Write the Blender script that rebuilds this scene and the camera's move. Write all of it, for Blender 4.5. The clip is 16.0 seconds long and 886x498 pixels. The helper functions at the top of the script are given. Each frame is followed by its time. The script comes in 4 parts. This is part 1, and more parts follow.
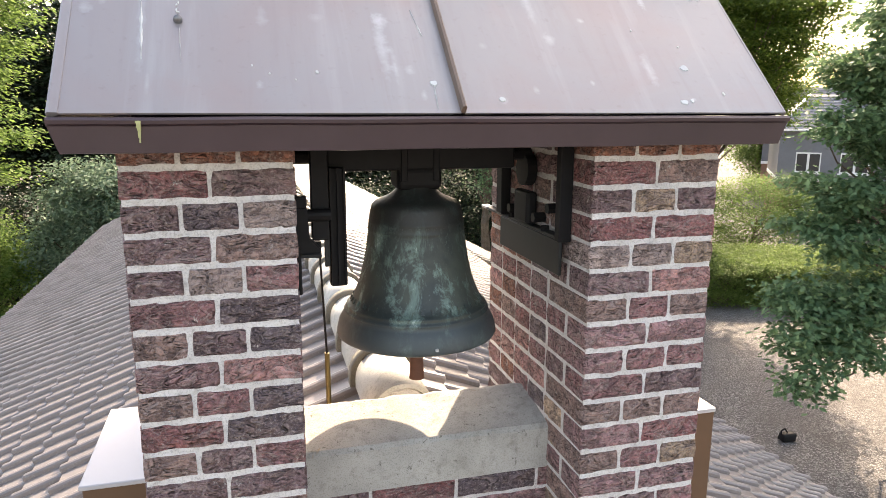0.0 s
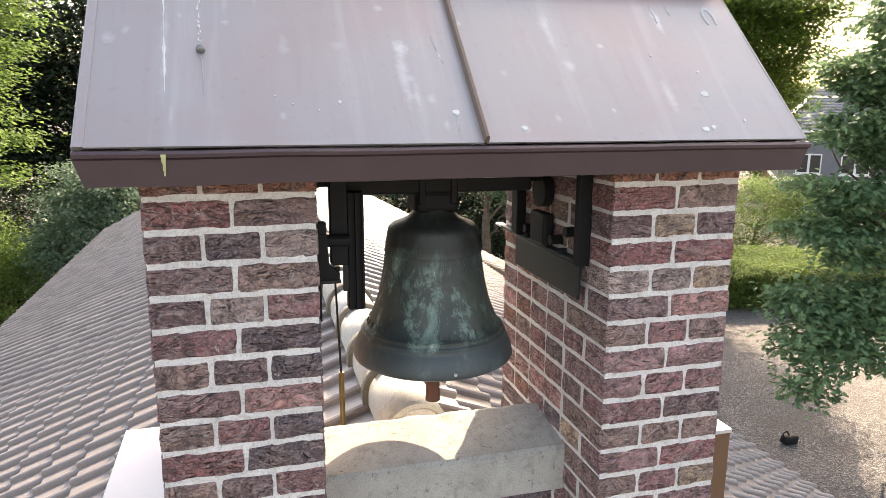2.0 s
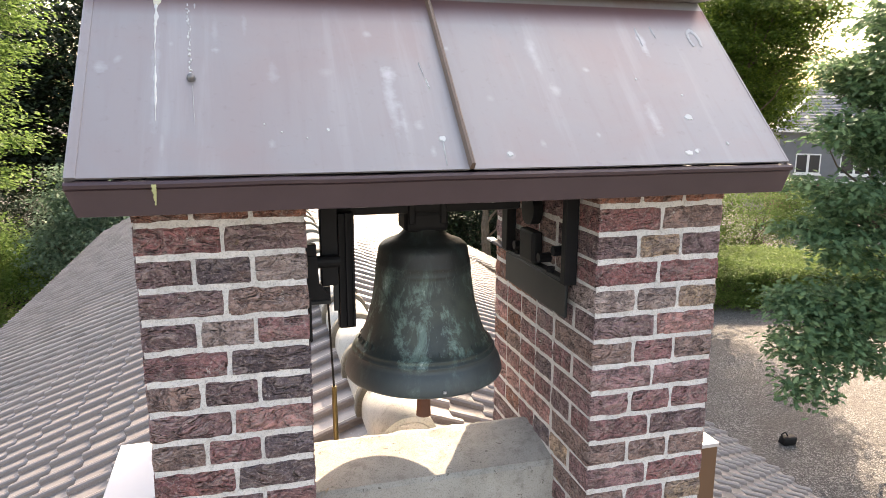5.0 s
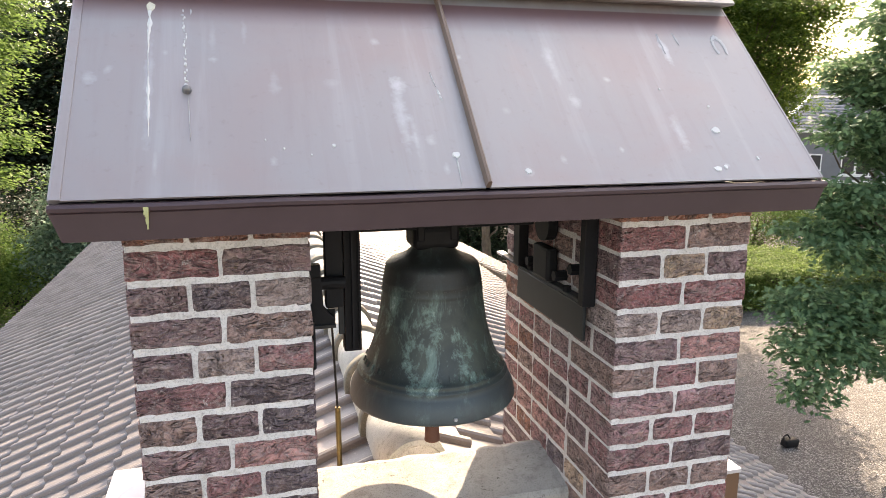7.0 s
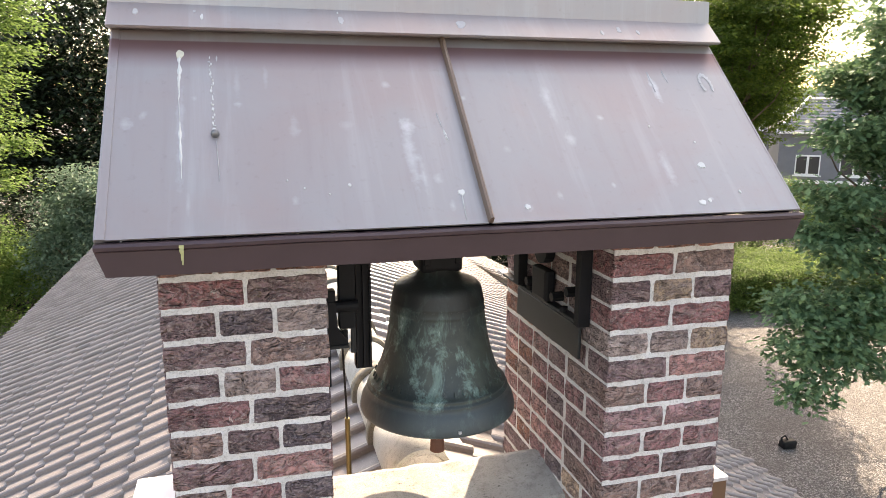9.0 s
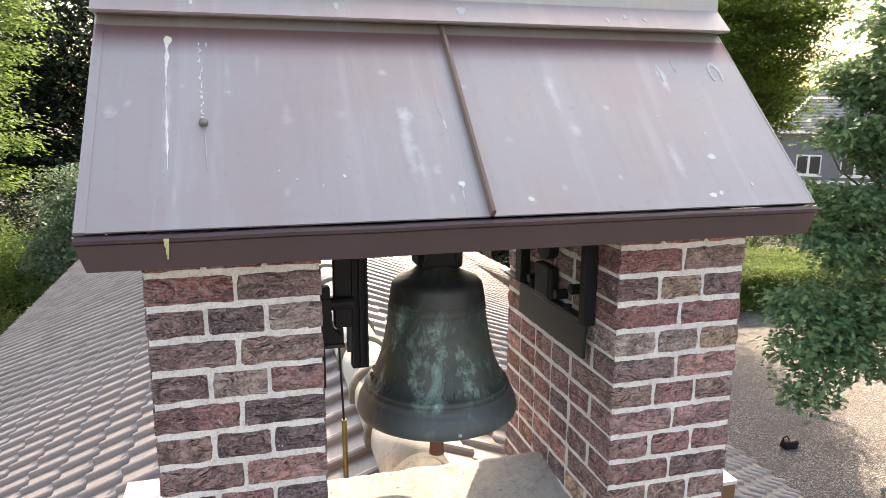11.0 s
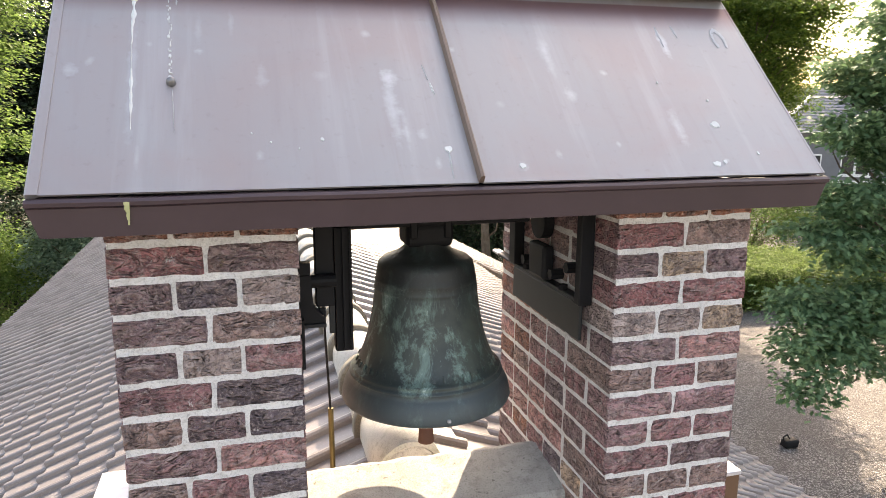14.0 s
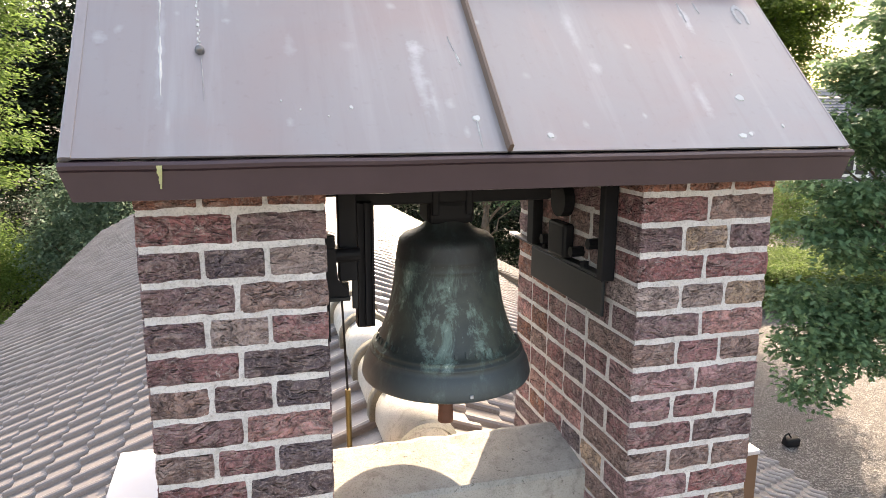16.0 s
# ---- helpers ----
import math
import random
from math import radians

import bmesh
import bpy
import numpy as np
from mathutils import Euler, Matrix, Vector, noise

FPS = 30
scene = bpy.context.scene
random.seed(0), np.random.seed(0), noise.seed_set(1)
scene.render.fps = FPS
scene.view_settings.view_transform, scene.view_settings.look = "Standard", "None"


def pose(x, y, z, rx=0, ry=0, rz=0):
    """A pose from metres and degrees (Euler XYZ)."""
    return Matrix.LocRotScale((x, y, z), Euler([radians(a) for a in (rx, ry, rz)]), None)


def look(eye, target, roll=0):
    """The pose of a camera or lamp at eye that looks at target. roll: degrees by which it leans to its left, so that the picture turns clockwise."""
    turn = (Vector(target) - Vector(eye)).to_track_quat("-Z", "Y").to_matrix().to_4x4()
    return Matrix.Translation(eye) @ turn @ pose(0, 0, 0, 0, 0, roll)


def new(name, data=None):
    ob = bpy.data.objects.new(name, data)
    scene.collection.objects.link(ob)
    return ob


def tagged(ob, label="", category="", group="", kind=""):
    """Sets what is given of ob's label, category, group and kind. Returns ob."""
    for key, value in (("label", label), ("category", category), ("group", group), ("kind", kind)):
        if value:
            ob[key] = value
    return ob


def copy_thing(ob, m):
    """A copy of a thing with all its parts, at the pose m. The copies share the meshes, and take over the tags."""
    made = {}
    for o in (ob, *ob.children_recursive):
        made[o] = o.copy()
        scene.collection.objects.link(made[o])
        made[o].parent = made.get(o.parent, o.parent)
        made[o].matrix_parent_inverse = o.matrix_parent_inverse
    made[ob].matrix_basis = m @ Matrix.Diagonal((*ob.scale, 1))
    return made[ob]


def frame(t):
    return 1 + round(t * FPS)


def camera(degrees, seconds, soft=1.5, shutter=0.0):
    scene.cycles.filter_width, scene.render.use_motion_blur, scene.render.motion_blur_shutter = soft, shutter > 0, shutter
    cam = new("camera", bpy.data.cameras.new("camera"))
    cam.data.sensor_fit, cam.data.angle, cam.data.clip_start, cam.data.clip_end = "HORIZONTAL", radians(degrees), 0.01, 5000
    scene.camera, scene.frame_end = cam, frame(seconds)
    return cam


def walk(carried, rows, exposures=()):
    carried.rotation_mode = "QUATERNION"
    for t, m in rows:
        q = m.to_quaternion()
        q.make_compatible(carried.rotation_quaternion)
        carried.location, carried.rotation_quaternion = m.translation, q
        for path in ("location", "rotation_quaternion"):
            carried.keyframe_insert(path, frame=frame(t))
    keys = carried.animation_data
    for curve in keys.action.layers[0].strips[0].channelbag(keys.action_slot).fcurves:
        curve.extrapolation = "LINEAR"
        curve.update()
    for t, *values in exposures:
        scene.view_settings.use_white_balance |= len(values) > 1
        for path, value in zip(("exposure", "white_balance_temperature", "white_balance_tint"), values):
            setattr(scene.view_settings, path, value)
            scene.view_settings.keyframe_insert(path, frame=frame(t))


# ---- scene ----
cam = camera(64.3, 16.0, soft=0.6)
PATH = [
    (0, (0.223, -1.38, 0.121), (0.752, 0.504, -0.289), 0.2),
    (0.5, (0.182, -1.356, 0.133), (0.712, 0.529, -0.276), 0.2),
    (1, (0.155, -1.324, 0.142), (0.685, 0.561, -0.267), 0.2),
    (1.5, (0.178, -1.329, 0.163), (0.708, 0.556, -0.247), 0.2),
    (2, (0.186, -1.354, 0.174), (0.715, 0.531, -0.235), 0.2),
    (2.5, (0.193, -1.374, 0.171), (0.721, 0.511, -0.238), 0.2),
    (3, (0.212, -1.384, 0.187), (0.74, 0.501, -0.222), 0.2),
    (3.5, (0.216, -1.377, 0.201), (0.745, 0.508, -0.209), 0.2),
    (4, (0.213, -1.388, 0.221), (0.742, 0.497, -0.189), 0.1),
    (6.5, (0.202, -1.306, 0.229), (0.732, 0.578, -0.181), 0.2),
    (7, (0.208, -1.274, 0.25), (0.738, 0.61, -0.162), 0.2),
    (7.5, (0.203, -1.26, 0.269), (0.734, 0.624, -0.142), 0.2),
    (8, (0.211, -1.293, 0.307), (0.741, 0.591, -0.106), 0.2),
    (8.5, (0.206, -1.338, 0.324), (0.737, 0.545, -0.088), 0.2),
    (9, (0.168, -1.367, 0.33), (0.699, 0.516, -0.081), 0.2),
    (11.5, (0.198, -1.292, 0.299), (0.728, 0.592, -0.112), 0.2),
    (12, (0.213, -1.278, 0.291), (0.743, 0.606, -0.12), 0.2),
    (12.5, (0.225, -1.272, 0.279), (0.756, 0.612, -0.132), 0.2),
    (13, (0.23, -1.264, 0.265), (0.761, 0.62, -0.146), 0.2),
    (13.5, (0.235, -1.255, 0.252), (0.766, 0.629, -0.159), 0.2),
    (14, (0.23, -1.247, 0.237), (0.761, 0.637, -0.174), 0.2),
    (14.5, (0.215, -1.24, 0.218), (0.747, 0.644, -0.192), 0.2),
    (15, (0.205, -1.234, 0.201), (0.737, 0.65, -0.209), 0.2),
    (15.5, (0.193, -1.24, 0.192), (0.726, 0.644, -0.218), 0.2),
    (16, (0.179, -1.243, 0.182), (0.712, 0.641, -0.226), 0.2),
]
walk(cam, [(t, look(eye, target, roll)) for t, eye, target, roll in PATH], exposures=[(0, 2.22, 8800, 15.5)])

# ---- world, sun, exposure ----
SUN_AZ, SUN_EL = radians(33), radians(38.5)      # to the right of +y, above the horizon
world = bpy.data.worlds.new("sky")
scene.world = world
world.use_nodes = True
wn, wl = world.node_tree.nodes, world.node_tree.links
sky = wn.new("ShaderNodeTexSky")
sky.sky_type = "NISHITA"
sky.sun_disc = False
sky.sun_elevation, sky.sun_rotation = SUN_EL, SUN_AZ
sky.air_density, sky.dust_density, sky.ozone_density = 1.0, 2.5, 1.0
wn["Background"].inputs["Strength"].default_value = 0.15
wl.new(sky.outputs[0], wn["Background"].inputs["Color"])
sun_data = bpy.data.lights.new("sun", "SUN")
sun_data.energy, sun_data.angle, sun_data.color = 3.5, radians(0.5), (1.0, 0.95, 0.87)
sun = new("sun", sun_data)
sun_dir = Vector((math.sin(SUN_AZ) * math.cos(SUN_EL), math.cos(SUN_AZ) * math.cos(SUN_EL), math.sin(SUN_EL)))
sun.matrix_world = look(sun_dir * 60, (0, 0, 0))


# ---- material helpers ----
def material(name):
    m = bpy.data.materials.new(name)
    m.use_nodes = True
    nt = m.node_tree
    return m, nt.nodes, nt.links, nt.nodes["Principled BSDF"]


def tex_noise(n, l, vec, scale, detail=4.0, rough=0.6, distortion=0.0):
    t = n.new("ShaderNodeTexNoise")
    t.inputs["Scale"].default_value, t.inputs["Detail"].default_value = scale, detail
    t.inputs["Roughness"].default_value, t.inputs["Distortion"].default_value = rough, distortion
    l.new(vec, t.inputs["Vector"])
    return t.outputs["Fac"]


def ramp(n, l, fac, stops):
    r = n.new("ShaderNodeValToRGB")
    e = r.color_ramp.elements
    while len(e) < len(stops):
        e.new(0.5)
    for k, (p, c) in enumerate(stops):
        e[k].position = p
        e[k].color = (*c, 1) if len(c) == 3 else c
    l.new(fac, r.inputs["Fac"])
    return r.outputs["Color"]


def grey(v):
    return (v, v, v)


def mix(n, l, fac, a, b, blend="MIX"):
    x = n.new("ShaderNodeMix")
    x.data_type, x.blend_type = "RGBA", blend
    for sock, v in ((x.inputs[0], fac), (x.inputs[6], a), (x.inputs[7], b)):
        if isinstance(v, (int, float)):
            sock.default_value = v
        elif isinstance(v, tuple):
            sock.default_value = (*v, 1)
        else:
            l.new(v, sock)
    return x.outputs[2]


def bump(n, l, p, height, strength, distance, under=None):
    b = n.new("ShaderNodeBump")
    b.inputs["Strength"].default_value, b.inputs["Distance"].default_value = strength, distance
    l.new(height, b.inputs["Height"])
    if under is not None:
        l.new(under, b.inputs["Normal"])
    l.new(b.outputs[0], p.inputs["Normal"])
    return b.outputs[0]


def coords(n, l, scale=(1, 1, 1), world_space=True):
    if world_space:
        src = n.new("ShaderNodeNewGeometry").outputs["Position"]
    else:
        src = n.new("ShaderNodeTexCoord").outputs["Object"]
    mp = n.new("ShaderNodeMapping")
    mp.inputs["Scale"].default_value = scale
    l.new(src, mp.inputs["Vector"])
    return mp.outputs[0]


def mat_brick():
    """Hand-moulded brick: folded clay creases, dark fire skin, lime smears, painted crease shade and ridge highlights.
    """
    m, n, l, p = material("old_brick")
    info = n.new("ShaderNodeObjectInfo")
    shift = n.new("ShaderNodeVectorMath")
    shift.operation = "MULTIPLY_ADD"
    l.new(info.outputs["Random"], shift.inputs[0])
    shift.inputs[1].default_value = (7.3, 4.1, 9.7)
    l.new(coords(n, l), shift.inputs[2])

    def at(scale):
        mp = n.new("ShaderNodeMapping")
        mp.inputs["Scale"].default_value = scale
        l.new(shift.outputs[0], mp.inputs["Vector"])
        return mp.outputs[0]

    v = at((1, 1, 1))
    fine = tex_noise(n, l, v, 170, 5, 0.75)
    mid = tex_noise(n, l, v, 42, 6, 0.72, 0.6)
    big = tex_noise(n, l, v, 13, 3)
    fold = tex_noise(n, l, at((0.8, 0.8, 1.5)), 15, 2.5, 0.5, 1.2)
    fold2 = tex_noise(n, l, at((0.75, 0.75, 1.6)), 38, 2.5, 0.55, 0.9)
    crease = ramp(n, l, fold, [(0.41, grey(0)), (0.485, grey(0.55)), (0.50, grey(0.6)), (0.535, grey(0))])
    crease2 = ramp(n, l, fold2, [(0.42, grey(0)), (0.485, grey(0.5)), (0.50, grey(0.5)), (0.55, grey(0))])
    where = ramp(n, l, tex_noise(n, l, v, 16, 3, 0.6), [(0.46, grey(0)), (0.60, grey(1))])
    where2 = ramp(n, l, tex_noise(n, l, v, 23, 2, 0.6), [(0.50, grey(0)), (0.62, grey(1))])
    base = mix(n, l, ramp(n, l, mid, [(0.40, grey(0.7)), (0.57, grey(0))]), info.outputs["Color"], (0.075, 0.050, 0.054))
    base = mix(n, l, ramp(n, l, big, [(0.50, grey(0)), (0.68, grey(0.45))]), base, (0.25, 0.155, 0.135))
    # highlights on the ridges beside the folds, put into the colour
    base = mix(n, l, ramp(n, l, fold, [(0.53, grey(0)), (0.565, grey(0.5)), (0.64, grey(0))]), base, (0.40, 0.31, 0.29))
    base = mix(n, l, ramp(n, l, fold2, [(0.53, grey(0)), (0.56, grey(0.40)), (0.60, grey(0))]), base, (0.38, 0.29, 0.27))
    base = mix(n, l, ramp(n, l, fine, [(0.54, grey(0)), (0.63, grey(0.6))]), base, (0.46, 0.38, 0.36))
    base = mix(n, l, ramp(n, l, fine, [(0.36, grey(0.6)), (0.45, grey(0))]), base, (0.05, 0.036, 0.038))
    lime = tex_noise(n, l, v, 27, 7, 0.8, 0.8)
    base = mix(n, l, ramp(n, l, lime, [(0.615, grey(0)), (0.66, grey(0.75))]), base, (0.62, 0.58, 0.55))
    # shade inside the folds, put into the colour as dark lines
    dark = mix(n, l, 1.0, mix(n, l, 1.0, crease, where, "MULTIPLY"), mix(n, l, 1.0, crease2, where2, "MULTIPLY"), "LIGHTEN")
    base = mix(n, l, mix(n, l, 1.0, dark, (0.9, 0.9, 0.9), "MULTIPLY"), base, (0.040, 0.027, 0.031))
    moss = tex_noise(n, l, v, 8, 4, 0.6, 0.4)
    base = mix(n, l, ramp(n, l, moss, [(0.70, grey(0)), (0.75, grey(0.6))]), base, (0.34, 0.29, 0.09))
    l.new(base, p.inputs["Base Color"])
    p.inputs["Roughness"].default_value = 0.85
    b1 = bump(n, l, p, ramp(n, l, fold, [(0.38, grey(1)), (0.495, grey(0)), (0.60, grey(1))]), 1.0, 0.012)
    b2 = bump(n, l, p, ramp(n, l, fold2, [(0.40, grey(1)), (0.495, grey(0)), (0.60, grey(1))]), 0.9, 0.006, b1)
    b3 = bump(n, l, p, mid, 1.0, 0.007, b2)
    bump(n, l, p, fine, 0.8, 0.002, b3)
    return m


def mat_rough(name, c1, c2, c3, s1=6, s2=60, rough=0.9, bump_d=0.002, s3=250, spots=0.35):
    """A dry mineral surface: two colours in large patches, a third in fine grain."""
    m, n, l, p = material(name)
    v = coords(n, l)
    big = tex_noise(n, l, v, s1, 4, 0.6, 0.4)
    mid = tex_noise(n, l, v, s2, 5, 0.65)
    fine = tex_noise(n, l, v, s3, 3, 0.7)
    c = mix(n, l, ramp(n, l, big, [(0.38, grey(0)), (0.64, grey(1))]), c1, c2)
    c = mix(n, l, ramp(n, l, mid, [(0.52, grey(0)), (0.7, grey(spots * 2))]), c, c3)
    c = mix(n, l, ramp(n, l, fine, [(0.34, grey(0.7)), (0.50, grey(1.0))]), (0, 0, 0), c)
    l.new(c, p.inputs["Base Color"])
    p.inputs["Roughness"].default_value = rough
    b = bump(n, l, p, mid, 0.6, bump_d)
    bump(n, l, p, fine, 0.5, bump_d * 0.4, b)
    return m


# soft marks on the copper: place along the eave, height up the slope, half width, half height, strength
PALE_SPOTS = ((-0.044, 0.266, 0.016, 0.017, 0.5), (-0.012, 0.288, 0.009, 0.012, 0.35), (0.163, 0.318, 0.011, 0.010, 0.6), (0.081, 0.333, 0.007, 0.010, 0.35), (0.371, 0.259, 0.018, 0.018, 0.25),
              (0.469, 0.376, 0.012, 0.013, 0.4), (0.497, 0.253, 0.017, 0.028, 0.55), (0.256, 0.072, 0.009, 0.012, 0.45), (0.537, 0.116, 0.012, 0.014, 0.45), (0.554, 0.048, 0.008, 0.014, 0.4))
PALE_SPOTS_EAST = ((0.946, 0.277, 0.009, 0.009, 0.45), (0.786, 0.064, 0.010, 0.014, 0.4), (0.913, 0.086, 0.006, 0.008, 0.45), (0.636, 0.337, 0.007, 0.009, 0.45), (0.856, 0.215, 0.016, 0.022, 0.4),
                   (1.13, 0.04, 0.008, 0.006, 0.5), (0.706, 0.037, 0.012, 0.014, 0.5), (0.70, 0.19, 0.010, 0.012, 0.2))
PALE_RUNS = ((0.492, 0.19, 0.014, 0.11, 0.5), (0.509, 0.12, 0.008, 0.06, 0.4), (0.269, 0.255, 0.013, 0.04, 0.3), (0.163, 0.377, 0.007, 0.05, 0.2), (1.122, 0.366, 0.012, 0.055, 0.8), (1.165, 0.41, 0.006, 0.03, 0.4),
             (1.059, 0.125, 0.014, 0.05, 0.45), (0.834, 0.33, 0.014, 0.065, 0.4), (0.069, 0.07, 0.005, 0.03, 0.3), (0.22, 0.40, 0.006, 0.05, 0.2), (0.055, 0.25, 0.009, 0.16, 0.35))
WARM_RUNS = ((0.76, 0.32, 0.035, 0.13, 0.4), (0.43, 0.36, 0.05, 0.12, 0.3), (1.02, 0.38, 0.05, 0.10, 0.25), (0.10, 0.06, 0.16, 0.05, 0.45), (1.25, 0.05, 0.10, 0.05, 0.4), (0.70, 0.02, 0.25, 0.03, 0.4))


def mat_copper():
    """Brown oxidised copper sheet: violet brown, slate bloom, runs down the slope, washed-out droppings."""
    m, n, l, p = material("brown_copper_sheet")
    v = coords(n, l)
    streak = tex_noise(n, l, coords(n, l, (22, 1.6, 1.6)), 1.0, 5, 0.62, 0.3)
    cloud = tex_noise(n, l, v, 2.6, 4, 0.55, 0.5)
    fine = tex_noise(n, l, v, 60, 4, 0.6)
    rag = tex_noise(n, l, v, 42, 5, 0.7)
    sep = n.new("ShaderNodeSeparateXYZ")
    l.new(v, sep.inputs[0])
    up = n.new("ShaderNodeMath")
    l.new(sep.outputs["Y"], up.inputs[0])
    l.new(sep.outputs["Z"], up.inputs[1])
    plan = n.new("ShaderNodeCombineXYZ")
    l.new(sep.outputs["X"], plan.inputs[0])
    half = n.new("ShaderNodeMath")
    half.operation = "MULTIPLY_ADD"
    half.inputs[1].default_value, half.inputs[2].default_value = 0.70711, 0.00424
    l.new(up.outputs[0], half.inputs[0])
    l.new(half.outputs[0], plan.inputs[1])
    c = mix(n, l, ramp(n, l, cloud, [(0.38, grey(0)), (0.62, grey(1))]), (0.340, 0.290, 0.280), (0.332, 0.320, 0.320))
    c = mix(n, l, ramp(n, l, streak, [(0.54, grey(0)), (0.78, grey(0.4))]), c, (0.45, 0.44, 0.445))
    c = mix(n, l, ramp(n, l, streak, [(0.28, grey(0.35)), (0.44, grey(0))]), c, (0.29, 0.245, 0.24))

    def marks(c, spots, colour):
        for x, u, rx, ru, strength in spots:
            d = n.new("ShaderNodeVectorMath")
            d.operation = "SUBTRACT"
            l.new(plan.outputs[0], d.inputs[0])
            d.inputs[1].default_value = (x, u, 0)
            e = n.new("ShaderNodeVectorMath")
            e.operation = "MULTIPLY"
            l.new(d.outputs[0], e.inputs[0])
            e.inputs[1].default_value = (1 / rx, 1 / ru, 0)
            ln = n.new("ShaderNodeVectorMath")
            ln.operation = "LENGTH"
            l.new(e.outputs[0], ln.inputs[0])
            w = n.new("ShaderNodeMath")
            w.operation = "MULTIPLY_ADD"
            l.new(rag, w.inputs[0])
            w.inputs[1].default_value = 2.2
            l.new(ln.outputs["Value"], w.inputs[2])
            c = mix(n, l, ramp(n, l, squeeze(w.outputs[0]), [(0.28, grey(strength)), (0.72, grey(0))]), c, colour)
        return c

    def squeeze(value):
        q = n.new("ShaderNodeMath")
        q.operation = "MULTIPLY"
        l.new(value, q.inputs[0])
        q.inputs[1].default_value = 0.35
        return q.outputs[0]

    c = marks(c, WARM_RUNS, (0.36, 0.285, 0.27))
    c = marks(c, PALE_RUNS, (0.60, 0.63, 0.66))
    c = marks(c, PALE_SPOTS, (0.62, 0.63, 0.65))
    c = marks(c, PALE_SPOTS_EAST, (0.64, 0.66, 0.67))
    # band below the cap: sheltered red copper, plus painted shade and reflection
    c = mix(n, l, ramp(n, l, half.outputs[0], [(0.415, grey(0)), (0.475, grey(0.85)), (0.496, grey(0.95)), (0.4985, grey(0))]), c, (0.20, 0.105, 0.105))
    c = mix(n, l, ramp(n, l, fine, [(0.6, grey(0)), (0.8, grey(0.2))]), c, (0.14, 0.10, 0.09))
    l.new(c, p.inputs["Base Color"])
    p.inputs["Metallic"].default_value = 0.45
    l.new(ramp(n, l, cloud, [(0.3, grey(0.33)), (0.7, grey(0.44))]), p.inputs["Roughness"])
    b = bump(n, l, p, cloud, 0.12, 0.02)
    bump(n, l, p, fine, 0.08, 0.001, b)
    return m


def mat_plain(name, colour, rough=0.6, metal=0.0, vary=0.35, scale=30, bump_d=0.0008, spec=0.5):
    m, n, l, p = material(name)
    v = coords(n, l)
    a = tex_noise(n, l, v, scale, 5, 0.65)
    b = tex_noise(n, l, v, scale * 0.15, 3, 0.5)
    lo = tuple(c * (1 - vary) for c in colour)
    hi = tuple(min(1, c * (1 + vary)) for c in colour)
    c = mix(n, l, a, lo, hi)
    c = mix(n, l, ramp(n, l, b, [(0.4, grey(0)), (0.7, grey(0.5))]), c, lo)
    l.new(c, p.inputs["Base Color"])
    p.inputs["Roughness"].default_value, p.inputs["Metallic"].default_value = rough, metal
    p.inputs["Specular IOR Level"].default_value = spec
    bump(n, l, p, a, 0.4, bump_d)
    return m


def mat_bell():
    m, n, l, p = material("weathered_bronze")
    v = coords(n, l)
    vs = coords(n, l, (1, 1, 0.3))
    run = tex_noise(n, l, vs, 26, 8, 0.78, 0.25)
    patch = tex_noise(n, l, v, 9, 4, 0.6, 0.8)
    fine = tex_noise(n, l, v, 140, 4, 0.7)
    c = mix(n, l, ramp(n, l, patch, [(0.35, grey(0)), (0.65, grey(1))]), (0.030, 0.040, 0.041), (0.068, 0.084, 0.070))
    c = mix(n, l, ramp(n, l, run, [(0.55, grey(0)), (0.65, grey(0.7))]), c, (0.11, 0.18, 0.16))
    c = mix(n, l, ramp(n, l, run, [(0.665, grey(0)), (0.71, grey(0.8))]), c, (0.33, 0.44, 0.39))
    verd = tex_noise(n, l, coords(n, l, (1, 1, 0.6)), 13, 8, 0.76, 0.35)
    c = mix(n, l, ramp(n, l, verd, [(0.53, grey(0)), (0.60, grey(0.7))]), c, (0.17, 0.27, 0.24))
    c = mix(n, l, ramp(n, l, verd, [(0.62, grey(0)), (0.67, grey(0.85))]), c, (0.42, 0.53, 0.49))
    sep = n.new("ShaderNodeSeparateXYZ")
    l.new(n.new("ShaderNodeNewGeometry").outputs["Position"], sep.inputs[0])
    band = n.new("ShaderNodeMapRange")
    for key, val in (("From Min", -0.405), ("From Max", -0.385), ("To Min", 0.82), ("To Max", 0.0)):
        band.inputs[key].default_value = val
    l.new(sep.outputs["Z"], band.inputs["Value"])
    c = mix(n, l, band.outputs[0], c, (0.058, 0.075, 0.082))
    # head and shoulder darkened with height: shade under the yoke put into the colour
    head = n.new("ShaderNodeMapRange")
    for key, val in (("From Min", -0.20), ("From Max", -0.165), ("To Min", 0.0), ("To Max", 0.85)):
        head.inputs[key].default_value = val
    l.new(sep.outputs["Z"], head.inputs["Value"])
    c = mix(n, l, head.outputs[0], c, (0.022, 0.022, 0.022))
    c = mix(n, l, ramp(n, l, fine, [(0.6, grey(0)), (0.8, grey(0.3))]), c, (0.12, 0.15, 0.14))
    l.new(c, p.inputs["Base Color"])
    p.inputs["Metallic"].default_value = 0.1
    l.new(ramp(n, l, patch, [(0.3, grey(0.42)), (0.7, grey(0.62))]), p.inputs["Roughness"])
    b = bump(n, l, p, run, 0.35, 0.002)
    bump(n, l, p, fine, 0.3, 0.0006, b)
    return m


